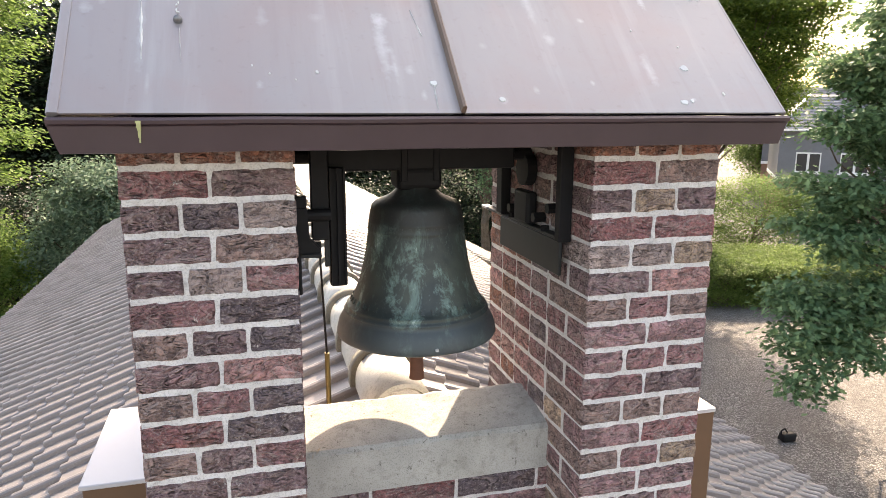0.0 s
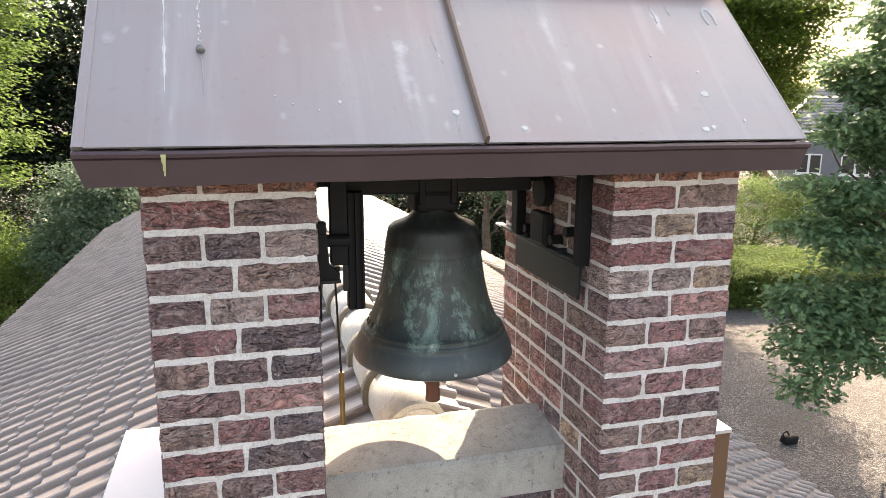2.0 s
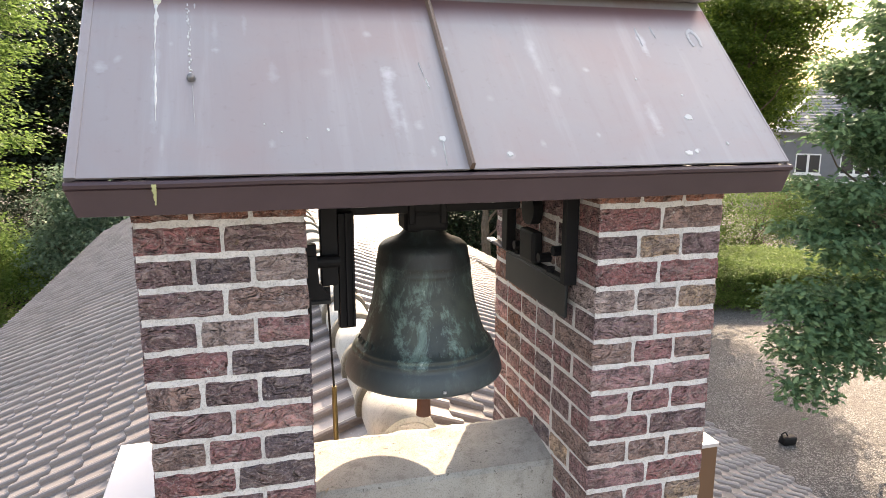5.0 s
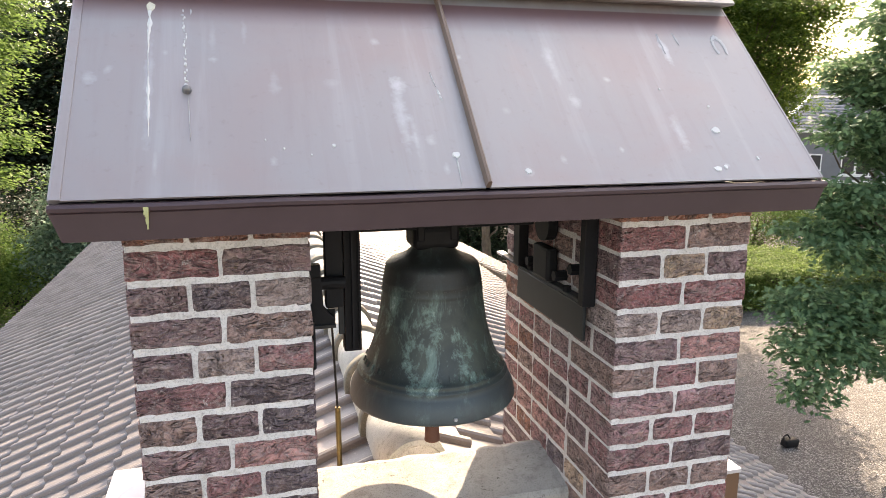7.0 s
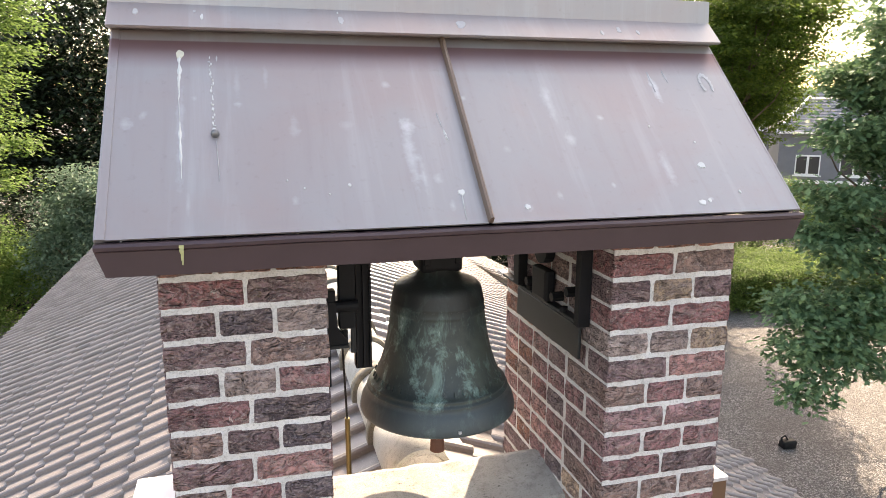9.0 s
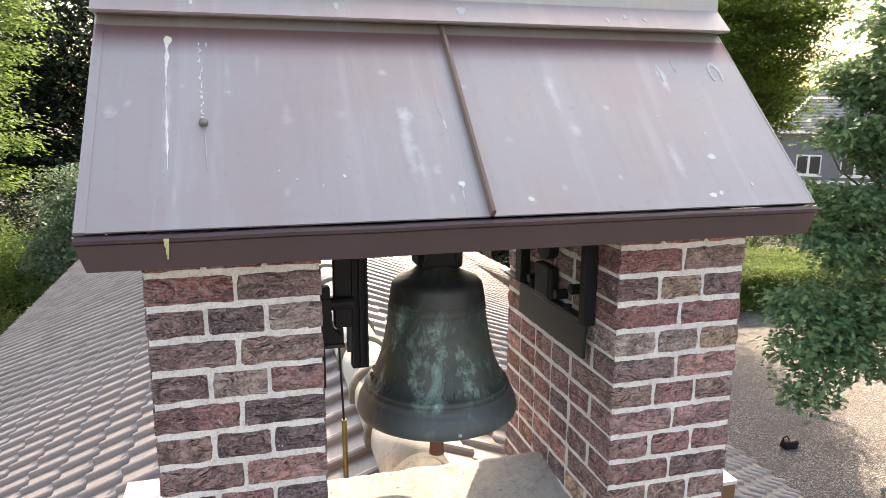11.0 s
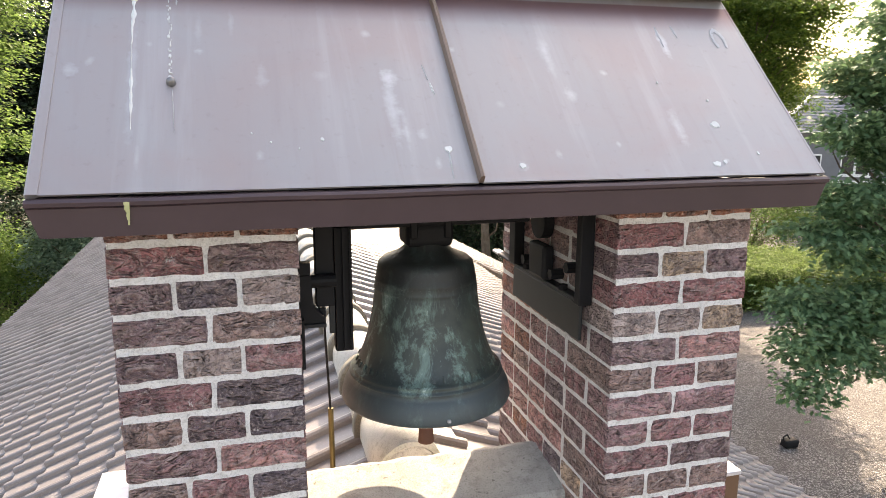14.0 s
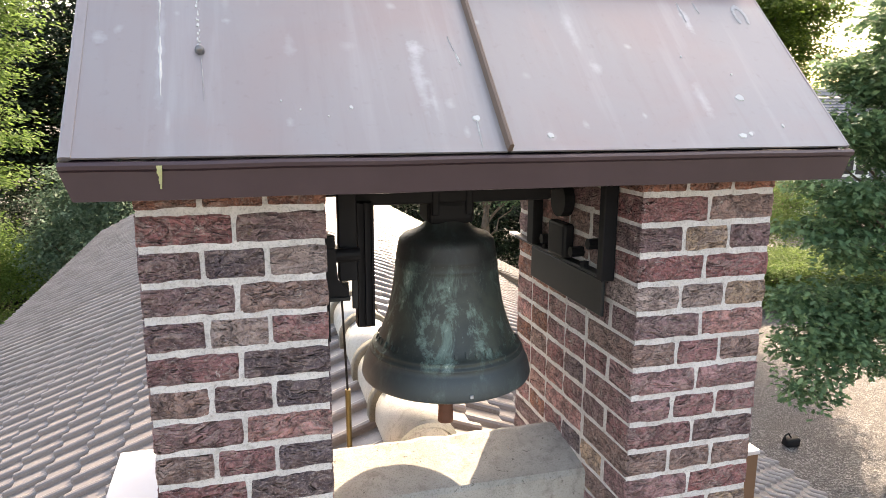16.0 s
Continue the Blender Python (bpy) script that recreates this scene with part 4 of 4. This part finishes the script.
def leaf_mesh(name, centres, spread, per, size, leaf, mat, parent, seed, droop=0.3, label="", tumble=0.6):
    """Many separate leaves about the given clump centres, in one mesh."""
    rng = np.random.default_rng(seed)
    base = np.array(leaf[0], float)
    base[:, 0] -= 0.1
    c = np.repeat(np.array(centres, float), per, axis=0)
    n = len(c)
    d = rng.normal(size=(n, 3)) * np.array(spread)
    pos = c + d
    yaw = np.arctan2(d[:, 1], d[:, 0]) + rng.normal(0, 0.9, n)
    pit = rng.normal(-droop, tumble * 0.75, n)
    rol = rng.normal(0, tumble, n)
    s = size * rng.uniform(0.6, 1.25, n)
    cy, sy, cp, sp, cr, sr = np.cos(yaw), np.sin(yaw), np.cos(pit), np.sin(pit), np.cos(rol), np.sin(rol)
    ex = np.stack([cy * cp, sy * cp, sp], 1)
    side = np.stack([-sy, cy, np.zeros(n)], 1)
    up = np.cross(ex, side)
    ey = side * cr[:, None] + up * sr[:, None]
    ez = np.cross(ex, ey)
    v = pos[:, None, :] + s[:, None, None] * (base[None, :, 0:1] * ex[:, None, :] + base[None, :, 1:2] * ey[:, None, :] + base[None, :, 2:3] * ez[:, None, :])
    m = len(base)
    faces = []
    me = bpy.data.meshes.new(name)
    nf = [np.array(f) for f in leaf[1]]
    loops = np.concatenate([np.concatenate(nf)[None, :] + (np.arange(n) * m)[:, None]], 1).ravel()
    lens = np.tile(np.array([len(f) for f in nf]), n)
    me.vertices.add(n * m)
    me.vertices.foreach_set("co", v.astype(np.float32).ravel())
    me.loops.add(len(loops))
    me.loops.foreach_set("vertex_index", loops.astype(np.int32))
    me.polygons.add(len(lens))
    me.polygons.foreach_set("loop_start", np.concatenate([[0], np.cumsum(lens)[:-1]]).astype(np.int32))
    me.update(calc_edges=True)
    me.validate()
    me.materials.append(mat)
    ob = new(name, me)
    ob.parent = parent
    if label:
        ob["label"] = label
    return ob


def limb(bm, a, b, r0, r1, rnd, seg=7, bends=5):
    a, b = Vector(a), Vector(b)
    pts = [a.lerp(b, i / bends) for i in range(bends + 1)]
    ln = (b - a).length
    for i in range(1, bends):
        pts[i] += Vector((rnd.uniform(-1, 1), rnd.uniform(-1, 1), rnd.uniform(-0.3, 1))) * ln * 0.05
    rings = []
    for i, p in enumerate(pts):
        t = (pts[min(i + 1, bends)] - pts[max(i - 1, 0)]).to_track_quat("Z", "Y")
        r = r0 + (r1 - r0) * i / bends
        rings.append([bm.verts.new(p + t @ Vector((r * math.cos(q * math.tau / seg), r * math.sin(q * math.tau / seg), 0))) for q in range(seg)])
    for x, y in zip(rings, rings[1:]):
        for q in range(seg):
            bm.faces.new((x[q], x[(q + 1) % seg], y[(q + 1) % seg], y[q]))
    bm.faces.new(rings[-1])
    return pts


def tree(name, at, crowns, trunk_r, mat, leaf_size, clumps, per, label, seed, spread=None, leaf=LEAF_SIMPLE, shell=0.55, category="tree", group="", tumble=0.45):
    """crowns: ellipsoids (x, y, z, rx, ry, rz) in world metres, filled with clumps of leaves, denser near the outside."""
    rnd = random.Random(seed)
    t = thing(name, at, label, category, group)
    base = Vector(at)
    centres = []
    vol = [c[3] * c[4] * c[5] for c in crowns]
    for c, w in zip(crowns, vol):
        for _ in range(max(4, int(clumps * w / sum(vol)))):
            d = Vector((rnd.gauss(0, 1), rnd.gauss(0, 1), rnd.gauss(0, 1))).normalized()
            r = (shell ** 3 + (1 - shell ** 3) * rnd.random()) ** (1 / 3) * (1 + 0.22 * noise.noise(d * 2.1 + Vector((seed, 0, 0))))
            centres.append((c[0] + d.x * c[3] * r - at[0], c[1] + d.y * c[4] * r - at[1], c[2] + d.z * c[5] * r - at[2]))
    bm = bmesh.new()
    top = Vector((crowns[0][0], crowns[0][1], crowns[0][2])) - base
    limb(bm, (0, 0, -0.2), top, trunk_r, trunk_r * 0.35, rnd, 10)
    for c in rnd.sample(centres, min(len(centres), 36)):
        c = Vector(c)
        f = min(0.95, max(0.25, (c.z - 1.0) / max(top.z, 0.1) * 0.7))
        limb(bm, top * f, c, trunk_r * 0.22, 0.012, rnd, 5)
    part("trunk", bm, BARK, t)
    leaf_mesh("crown", centres, spread or (leaf_size * 2.6, leaf_size * 2.6, leaf_size * 1.6), per, leaf_size, leaf, mat, t, seed, tumble=tumble)
    return t


G = GROUND_Z
# its boughs hang in separate sprays with gaps between them
OAK_SPRAYS = [(15.7, 12.4, 2.2, 1.2, 1.2, 0.7), (14.0, 12.0, 0.5, 0.8, 0.8, 0.4), (14.9, 12.3, 0.9, 1.3, 1.4, 0.7), (13.9, 11.8, -0.4, 1.0, 1.0, 0.5), (15.2, 12.0, -0.7, 1.2, 1.2, 0.8), (13.2, 11.6, -1.7, 0.9, 1.0, 0.4), (14.4, 11.7, -2.0, 1.2, 1.1, 0.6), (12.9, 11.4, -2.7, 1.0, 1.0, 0.45),
              (14.1, 11.3, -3.1, 1.2, 1.2, 0.5), (12.6, 11.1, -4.2, 1.2, 1.1, 0.5), (14.2, 11.2, -4.4, 1.3, 1.2, 0.7), (11.7, 10.7, -4.9, 0.7, 0.7, 0.35), (12.7, 10.7, -5.2, 1.0, 0.9, 0.5), (11.8, 10.5, -5.7, 0.6, 0.6, 0.4), (13.6, 10.9, -5.4, 0.8, 0.8, 0.5)]
tree("oak_tree", (19.5, 14.2, G), OAK_SPRAYS, 0.28, LEAF_OAK, 0.165, 270, 115,
     "green oak with drooping lobed leaves beside the gravel yard", 11, leaf=LEAF_LOBED, spread=(0.27, 0.27, 0.11), shell=0.1, tumble=0.5)
# added tree almost out of view, so the east tiles reflect something dark
tree("yard_oak", (20.5, 12.6, G), [(19.0, 12.4, 3.4, 3.2, 3.0, 3.6), (20.0, 11.0, -1.5, 2.8, 2.6, 2.6)], 0.35, LEAF_OAK, 0.22, 420, 80, "broad oak added beside the view to darken the roof's reflections", 43, leaf=LEAF_LOBED, spread=(0.5, 0.5, 0.2), shell=0.3)
# unseen tree, added above the view only to shade the east roof slope
tree("tall_oak", (13.6, 8.6, G), [(13.4, 8.4, 8.0, 2.4, 2.2, 1.8), (8.9, 10.1, 5.5, 2.1, 2.1, 1.5), (10.8, 9.0, 7.0, 2.0, 2.0, 1.5), (7.7, 9.5, 6.0, 1.8, 1.8, 1.4)], 0.3, LEAF_OAK, 0.2, 520, 85, "unseen tall oak added to shade the roof", 41, leaf=LEAF_LOBED, spread=(0.4, 0.4, 0.2), shell=0.2)
tree("garden_shrub", (27.0, 31.0, G), [(27.6, 31.0, -6.0, 4.2, 1.6, 2.4)], 0.1, LEAF_LIME, 0.12, 260, 110, "leafy green shrub behind the hedge", 31, spread=(0.45, 0.45, 0.14), shell=0.3)
tree("maple_tree", (15.6, 22.2, G), [(18.8, 22.4, 1.4, 2.4, 2.4, 3.0), (16.6, 19.2, 2.8, 2.4, 2.4, 2.2), (18.6, 20.4, 3.6, 2.2, 2.2, 1.4), (17.0, 23.4, 1.5, 2.4, 2.4, 2.4)], 0.3, LEAF_MAPLE, 0.13, 760, 130, "broadleaf tree shading the gravel yard", 21, spread=(0.40, 0.40, 0.09), shell=0.2)
tree("lime_tree", (20.5, 27.0, G), [(20.4, 27.0, 3.2, 3.0, 3.0, 4.4), (18.4, 26.8, -0.4, 1.8, 2.0, 1.6)], 0.35, LEAF_LIME, 0.12, 380, 110, "tall sunlit broadleaf tree by the hedge", 12, spread=(0.6, 0.6, 0.14))
tree("sunlit_tree", (-11.0, 24.0, G), [(-9.6, 23.5, 3.0, 3.4, 3.0, 4.6), (-8.5, 22.6, -0.8, 2.2, 2.2, 2.0)], 0.35, LEAF_LIME, 0.17, 330, 170, "tall tree with sunlit yellow-green leaves", 13, spread=(0.5, 0.5, 0.12), shell=0.5, tumble=0.3)
tree("shrub_tree", (-4.8, 25.0, G), [(-4.4, 24.6, -4.4, 2.5, 2.0, 2.7)], 0.12, LEAF_GREY, 0.14, 330, 130, "grey-green broadleaf tree behind the roof", 14, spread=(0.34, 0.34, 0.14), shell=0.3)
tree("light_shrub", (-8.5, 25.0, G), [(-8.8, 24.4, -5.4, 2.3, 1.8, 2.2)], 0.10, LEAF_LIME, 0.11, 240, 130, "light green bush behind the roof", 15, spread=(0.36, 0.36, 0.12), shell=0.3)
tree("shaded_tree", (9.6, 27.0, G), [(10.4, 26.6, -0.4, 2.0, 2.2, 2.2), (10.6, 25.6, -2.6, 1.3, 1.6, 1.2)], 0.24, LEAF_OAK, 0.13, 200, 110, "shaded tree behind the far end of the roof", 16, spread=(0.5, 0.5, 0.16))
for i, (x, yy) in enumerate(((-15, 28), (-12.2, 30), (-9.5, 31), (-6.5, 30.5), (-3.6, 30), (-1, 31), (2, 30), (5, 31), (8, 32), (11, 32), (14, 32))):
    tree("undergrowth", (x, yy, G), [(x, yy, -6.0, 2.3, 1.8, 2.6)], 0.08, LEAF_SHADED, 0.17, 110, 110, "dense undergrowth at the woodland edge, shade put into its leaf colour", 200 + i, spread=(0.5, 0.5, 0.2), group="undergrowth", shell=0.1, category="shrub")
rnd = random.Random(77)
for i in range(22):
    x = -40 + i * 2.9 + rnd.uniform(-1, 1)
    yy = 36 + rnd.uniform(-3, 7)
    h = rnd.uniform(3.2, 5) - (6.5 if -6.5 < x < 13 else 0)
    tree("forest_tree", (x, yy, G), [(x, yy, h - 4.5, 3.4, 3.0, 6.0)], 0.3, LEAF_SHADED, 0.30, 210, 95, "woodland tree, deep shade put into its leaf colour", 100 + i, spread=(0.85, 0.85, 0.3), group="woodland edge", shell=0.3)
for i in range(8):
    x = 24 + i * 6.0 + rnd.uniform(-1, 1)
    yy = 58 + rnd.uniform(-3, 6)
    tree("garden_tree", (x, yy, G), [(x, yy, -2.0 + rnd.uniform(-1, 1.5), 3.8, 3.2, 5.4)], 0.3, LEAF_LIME, 0.26, 190, 100, "pale green garden tree behind the houses", 130 + i, spread=(0.8, 0.8, 0.35), group="garden trees")

# hedge along the yard
rng = random.Random(5)
hedge = thing("hedge", (24.0, 24.6, G), "clipped dense hedge with a sunlit top along the yard", "hedge")
part("woody_core", boxbm(-4.8, 5.5, -1.6, 1.7, 0, 1.2), BARK, hedge)
cs = [(rng.uniform(-5, 6), rng.uniform(-2.2, 2.2), 1.75 - 0.5 * rng.random() ** 2) for _ in range(560)]
cs += [(rng.uniform(-5, 6), rng.uniform(-2.35, -1.9), rng.uniform(0.05, 1.6)) for _ in range(420)]
leaf_mesh("foliage", cs, (0.24, 0.24, 0.07), 110, 0.095, LEAF_SIMPLE, LEAF_HEDGE, hedge, 6, tumble=0.55)
hedge.matrix_basis = Matrix.Translation((24.0, 24.0, G)) @ Matrix.Rotation(radians(-14), 4, "Z")

# ---- houses beyond the yard ----
WALL = mat_rough("house_brick", (0.25, 0.14, 0.10), (0.29, 0.165, 0.12), (0.18, 0.10, 0.075), 3, 18, 0.9, 0.004)
SLATE = mat_rough("dark_roof_tiles", (0.20, 0.205, 0.225), (0.25, 0.255, 0.275), (0.13, 0.13, 0.145), 2, 12, 0.45, 0.004)
CLAD = mat_plain("grey_wall_boards", (0.16, 0.165, 0.18), 0.6, 0, 0.2, 3)
GLASS = mat_plain("dark_window_glass", (0.03, 0.035, 0.04), 0.08, 0.0, 0.2, 2, 0.0)


def house(at, w, d, wall_h, roof_h, label, rot, windows):
    t = thing("house", at, label, "house", "houses beyond the yard")
    part("wall", boxbm(-w / 2, w / 2, -d / 2, d / 2, 0, wall_h), WALL, t)
    b = bmesh.new()
    e = 0.45
    lo = [b.verts.new(c) for c in ((-w / 2 - e, -d / 2 - e, wall_h), (w / 2 + e, -d / 2 - e, wall_h), (w / 2 + e, d / 2 + e, wall_h), (-w / 2 - e, d / 2 + e, wall_h))]
    hi = [b.verts.new(c) for c in ((-w / 2 + d * 0.3, 0, wall_h + roof_h), (w / 2 - d * 0.3, 0, wall_h + roof_h))]
    for q in ((lo[0], lo[1], hi[1], hi[0]), (lo[2], lo[3], hi[0], hi[1]), (lo[1], lo[2], hi[1]), (lo[3], lo[0], hi[0]), tuple(lo[::-1])):
        b.faces.new(q)
    roof = part("roof", b, SLATE, t, "dark tiled hipped roof")
    for j in range(1, 12):
        f = j / 12
        y0 = -(d / 2 + e) * (1 - f)
        xw = (w / 2 + e) * (1 - f) + (w / 2 - d * 0.3) * f
        part("tile_course", boxbm(-xw, xw, y0 - 0.03, y0 + 0.03, wall_h + roof_h * f, wall_h + roof_h * f + 0.05), SLATE, roof)
    part("cladding", boxbm(-w / 2 - 0.03, w / 2 + 0.03, -d / 2 - 0.03, d / 2 + 0.03, 3.25, wall_h - 0.13), CLAD, t, "grey upper wall boards")
    part("band", boxbm(-w / 2 - 0.05, w / 2 + 0.05, -d / 2 - 0.05, d / 2 + 0.05, 3.0, 3.246), WHITEWOOD, t, "white band between the storeys")
    for side in (-1, 1):
        g = bmesh.new()
        a, c = Vector((side * (w / 2 + e), -d / 2 - e, wall_h)), Vector((side * (w / 2 - d * 0.3), 0, wall_h + roof_h))
        tube(g, a, c, 0.11, seg=6)
        part("hip_cap", g, WHITEWOOD, roof, "pale capping along the hip")
    part("gutter", boxbm(-w / 2 - e, w / 2 + e, -d / 2 - e - 0.1, -d / 2 - e, wall_h - 0.12, wall_h), WHITEWOOD, t, "white gutter board")
    for x, z, ww, hh in windows:
        fr = part("window", boxbm(x - ww / 2, x + ww / 2, -d / 2 - 0.06, -d / 2 + 0.05, z, z + hh), WHITEWOOD, t, "white framed window")
        for s in (-1, 1):
            part("pane", boxbm(x + s * ww / 4 - ww / 4 + 0.08, x + s * ww / 4 + ww / 4 - 0.08, -d / 2 - 0.075, -d / 2 - 0.062, z + 0.1, z + hh - 0.1), GLASS, fr)
        part("sill", boxbm(x - ww / 2 - 0.1, x + ww / 2 + 0.1, -d / 2 - 0.16, -d / 2 - 0.02, z - 0.1, z - 0.004), WHITEWOOD, fr)
    t.matrix_basis = Matrix.Translation(at) @ Matrix.Rotation(rot, 4, "Z")
    return t


house((42.5, 41.0, G), 9, 7, 6.6, 2.4, "brick house with white windows and dark tiled roof", radians(-35), [(-2.6, 0.9, 1.6, 1.4), (0.3, 0.9, 1.8, 1.4), (-2.6, 3.6, 1.6, 1.4), (0.3, 3.6, 1.8, 1.4), (3, 3.6, 1.4, 1.4)])
house((52.0, 52.0, G), 11, 8, 6.2, 3.6, "brick house with white windows partly behind trees", radians(-40), [(-3, 3.6, 1.6, 1.4), (0, 3.6, 1.6, 1.4), (3, 3.6, 1.6, 1.4)])

# ---- small black bag on the gravel ----
bag = thing("bag", (13.15, 12.2, G), "small black bag with a loop handle on gravel", "bag")
g = bmesh.new()
box(g, -0.20, 0.20, -0.12, 0.12, 0.0, 0.22, bevel=0.05, seg=3)
for v in g.verts:
    v.co += Vector((0.02 * noise.noise(v.co * 9), 0.02 * noise.noise(v.co * 8 + Vector((4, 0, 0))), 0.02 * noise.noise(v.co * 7)))
part("body", g, STEEL, bag, smooth=True)
g = bmesh.new()
pts = [(-0.17, 0, 0.12), (-0.21, 0.0, 0.30), (-0.10, 0.0, 0.34), (0.0, 0.0, 0.20)]
for a, b in zip(pts, pts[1:]):
    tube(g, a, b, 0.018, seg=6)
part("handle", g, STEEL, bag)

# ---- single pieces last: bricks ----
PALETTE = {"R": (0.275, 0.12, 0.11), "M": (0.30, 0.155, 0.145), "D": (0.20, 0.135, 0.13), "K": (0.125, 0.105, 0.11), "G": (0.38, 0.33, 0.28),
           "B": (0.31, 0.22, 0.175), "P": (0.42, 0.235, 0.20), "O": (0.29, 0.135, 0.085), "N": (0.42, 0.33, 0.21), "V": (0.31, 0.19, 0.18)}


def brick_mesh(name, lx, ly, seed):
    """A hand-made brick, origin at its lower left front corner: wavy faces, worn arrises."""
    rnd = random.Random(seed)
    h = COURSE - JOINT
    b = bmesh.new()
    x1, y1 = lx, ly
    xs = [lx * q for q in ((0, 0.03, 0.16, 0.3, 0.44, 0.58, 0.72, 0.86, 0.97, 1) if lx > 0.12 else (0, 0.045, 0.26, 0.5, 0.75, 0.955, 1))]

    def j(a):
        return rnd.uniform(-a, a)

    front = []
    for z, inset in ((0.0, 0.0048), (0.004, 0.0008), (h * 0.5, -0.0008), (h - 0.004, 0.0008), (h, 0.0048)):
        row = []
        for i, x in enumerate(xs):
            edge = i in (0, len(xs) - 1)
            row.append(b.verts.new((x + j(0.0012), inset + (0.0022 if edge else 0.0) + j(0.0024 if edge or z < 0.001 or z > h - 0.001 else 0.0016), z + j(0.0015))))
        front.append(row)
    for a, c in zip(front, front[1:]):
        for i in range(len(xs) - 1):
            b.faces.new((a[i], a[i + 1], c[i + 1], c[i]))
    back = [b.verts.new(p) for p in ((0.002, y1 - 0.003, 0.001), (lx - 0.002, y1 - 0.003, 0.001), (lx - 0.002, y1 - 0.003, h - 0.001), (0.002, y1 - 0.003, h - 0.001))]
    b.faces.new([front[4][i] for i in range(len(xs))] + [back[2], back[3]])
    b.faces.new([front[0][i] for i in reversed(range(len(xs)))] + [back[0], back[1]])
    b.faces.new([back[1], back[2]] + [front[r][-1] for r in (4, 3, 2, 1, 0)])
    b.faces.new([back[3], back[0]] + [front[r][0] for r in (0, 1, 2, 3, 4)])
    b.faces.new((back[1], back[0], back[3], back[2]))
    bmesh.ops.recalc_face_normals(b, faces=b.faces)
    me = bpy.data.meshes.new(name)
    b.to_mesh(me)
    b.free()
    me.materials.append(BRICK)
    return me


STRETCH = [brick_mesh("brick", (PIER_W - JOINT) / 2, 0.103, 40 + i) for i in range(8)]
HEADER = [brick_mesh("brick", (PIER_W - 2 * JOINT) / 3, 0.212, 60 + i) for i in range(8)]
LONG = [brick_mesh("brick", 0.2105, 0.09, 80 + i) for i in range(8)]
SHORT = [brick_mesh("brick", 0.101, 0.09, 95 + i) for i in range(8)]


def lay(mesh, parent, x, y, z, turn, code):
    ob = new("brick", mesh)
    ob.parent = parent
    ob.matrix_basis = Matrix.Translation((x, y, z)) @ Matrix.Rotation(turn, 4, "Z")
    v = random.uniform(0.85, 1.15)
    red, green, blue = PALETTE[code]
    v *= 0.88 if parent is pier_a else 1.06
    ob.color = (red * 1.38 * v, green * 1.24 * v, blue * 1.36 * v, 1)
    return ob


FRONT_A = ("OOO", "RD", "DKG", "DB", "DGM", "MK", "BDK", "VP", "BMK", "RK", "BDM", "DD", "MDB", "DR")
FRONT_B = ("OOO", "RB", "DND", "RR", "GGN", "DP", "BMB", "VV", "VMM", "MD", "BBB", "VR", "BMN", "VV", "BDM", "VD")
rb = random.Random(3)
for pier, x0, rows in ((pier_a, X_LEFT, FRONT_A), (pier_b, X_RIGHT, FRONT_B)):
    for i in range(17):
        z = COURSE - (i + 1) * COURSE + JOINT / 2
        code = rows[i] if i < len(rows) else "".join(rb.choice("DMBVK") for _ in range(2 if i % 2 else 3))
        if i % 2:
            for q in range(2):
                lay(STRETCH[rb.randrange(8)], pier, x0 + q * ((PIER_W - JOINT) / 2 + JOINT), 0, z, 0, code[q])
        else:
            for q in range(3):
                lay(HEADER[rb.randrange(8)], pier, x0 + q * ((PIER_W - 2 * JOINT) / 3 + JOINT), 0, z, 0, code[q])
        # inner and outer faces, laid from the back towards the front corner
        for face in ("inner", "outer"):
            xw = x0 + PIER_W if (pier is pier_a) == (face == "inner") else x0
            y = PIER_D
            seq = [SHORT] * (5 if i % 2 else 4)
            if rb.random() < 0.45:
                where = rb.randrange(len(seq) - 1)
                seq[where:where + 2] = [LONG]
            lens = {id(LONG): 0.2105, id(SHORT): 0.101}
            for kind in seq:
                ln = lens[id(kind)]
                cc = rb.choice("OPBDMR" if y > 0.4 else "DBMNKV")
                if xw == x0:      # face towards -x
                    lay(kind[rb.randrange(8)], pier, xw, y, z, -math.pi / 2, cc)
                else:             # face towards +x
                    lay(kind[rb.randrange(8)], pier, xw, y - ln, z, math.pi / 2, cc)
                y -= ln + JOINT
for i in range(5):
    z = -0.822 - (i + 1) * COURSE + JOINT
    x = X_LEFT + PIER_W + (0.0 if i % 2 else -0.05)
    while x < X_RIGHT - 0.02:
        kind, ln = (LONG, 0.212) if rb.random() < 0.4 else (SHORT, 0.103)
        if x + ln > X_RIGHT + 0.03:
            kind, ln = SHORT, 0.103
        lay(kind[rb.randrange(8)], apron, x, 0.188, z, 0, rb.choice("DKMRV"))
        x += ln + JOINT

# roof tiles that pass nearest, one by one
for side, cols, rows in ((-1, range(4, 24), range(4, 18)), (1, range(3, 20), range(2, 18))):
    for col in cols:
        for row in rows:
            y = ROOF_Y0 + col * TILE_W
            near = (1.0 < y < 4.2 and 3 < row < 18) if side < 0 else (0.9 < y < 3.6 and row > 1)
            if near and row < int((HALF / math.cos(PITCH) - 0.02) / TILE_L):
                joined("tile", [tile_points(side, col, row, ROOF_Y0)], TILE, roof_objects[side])
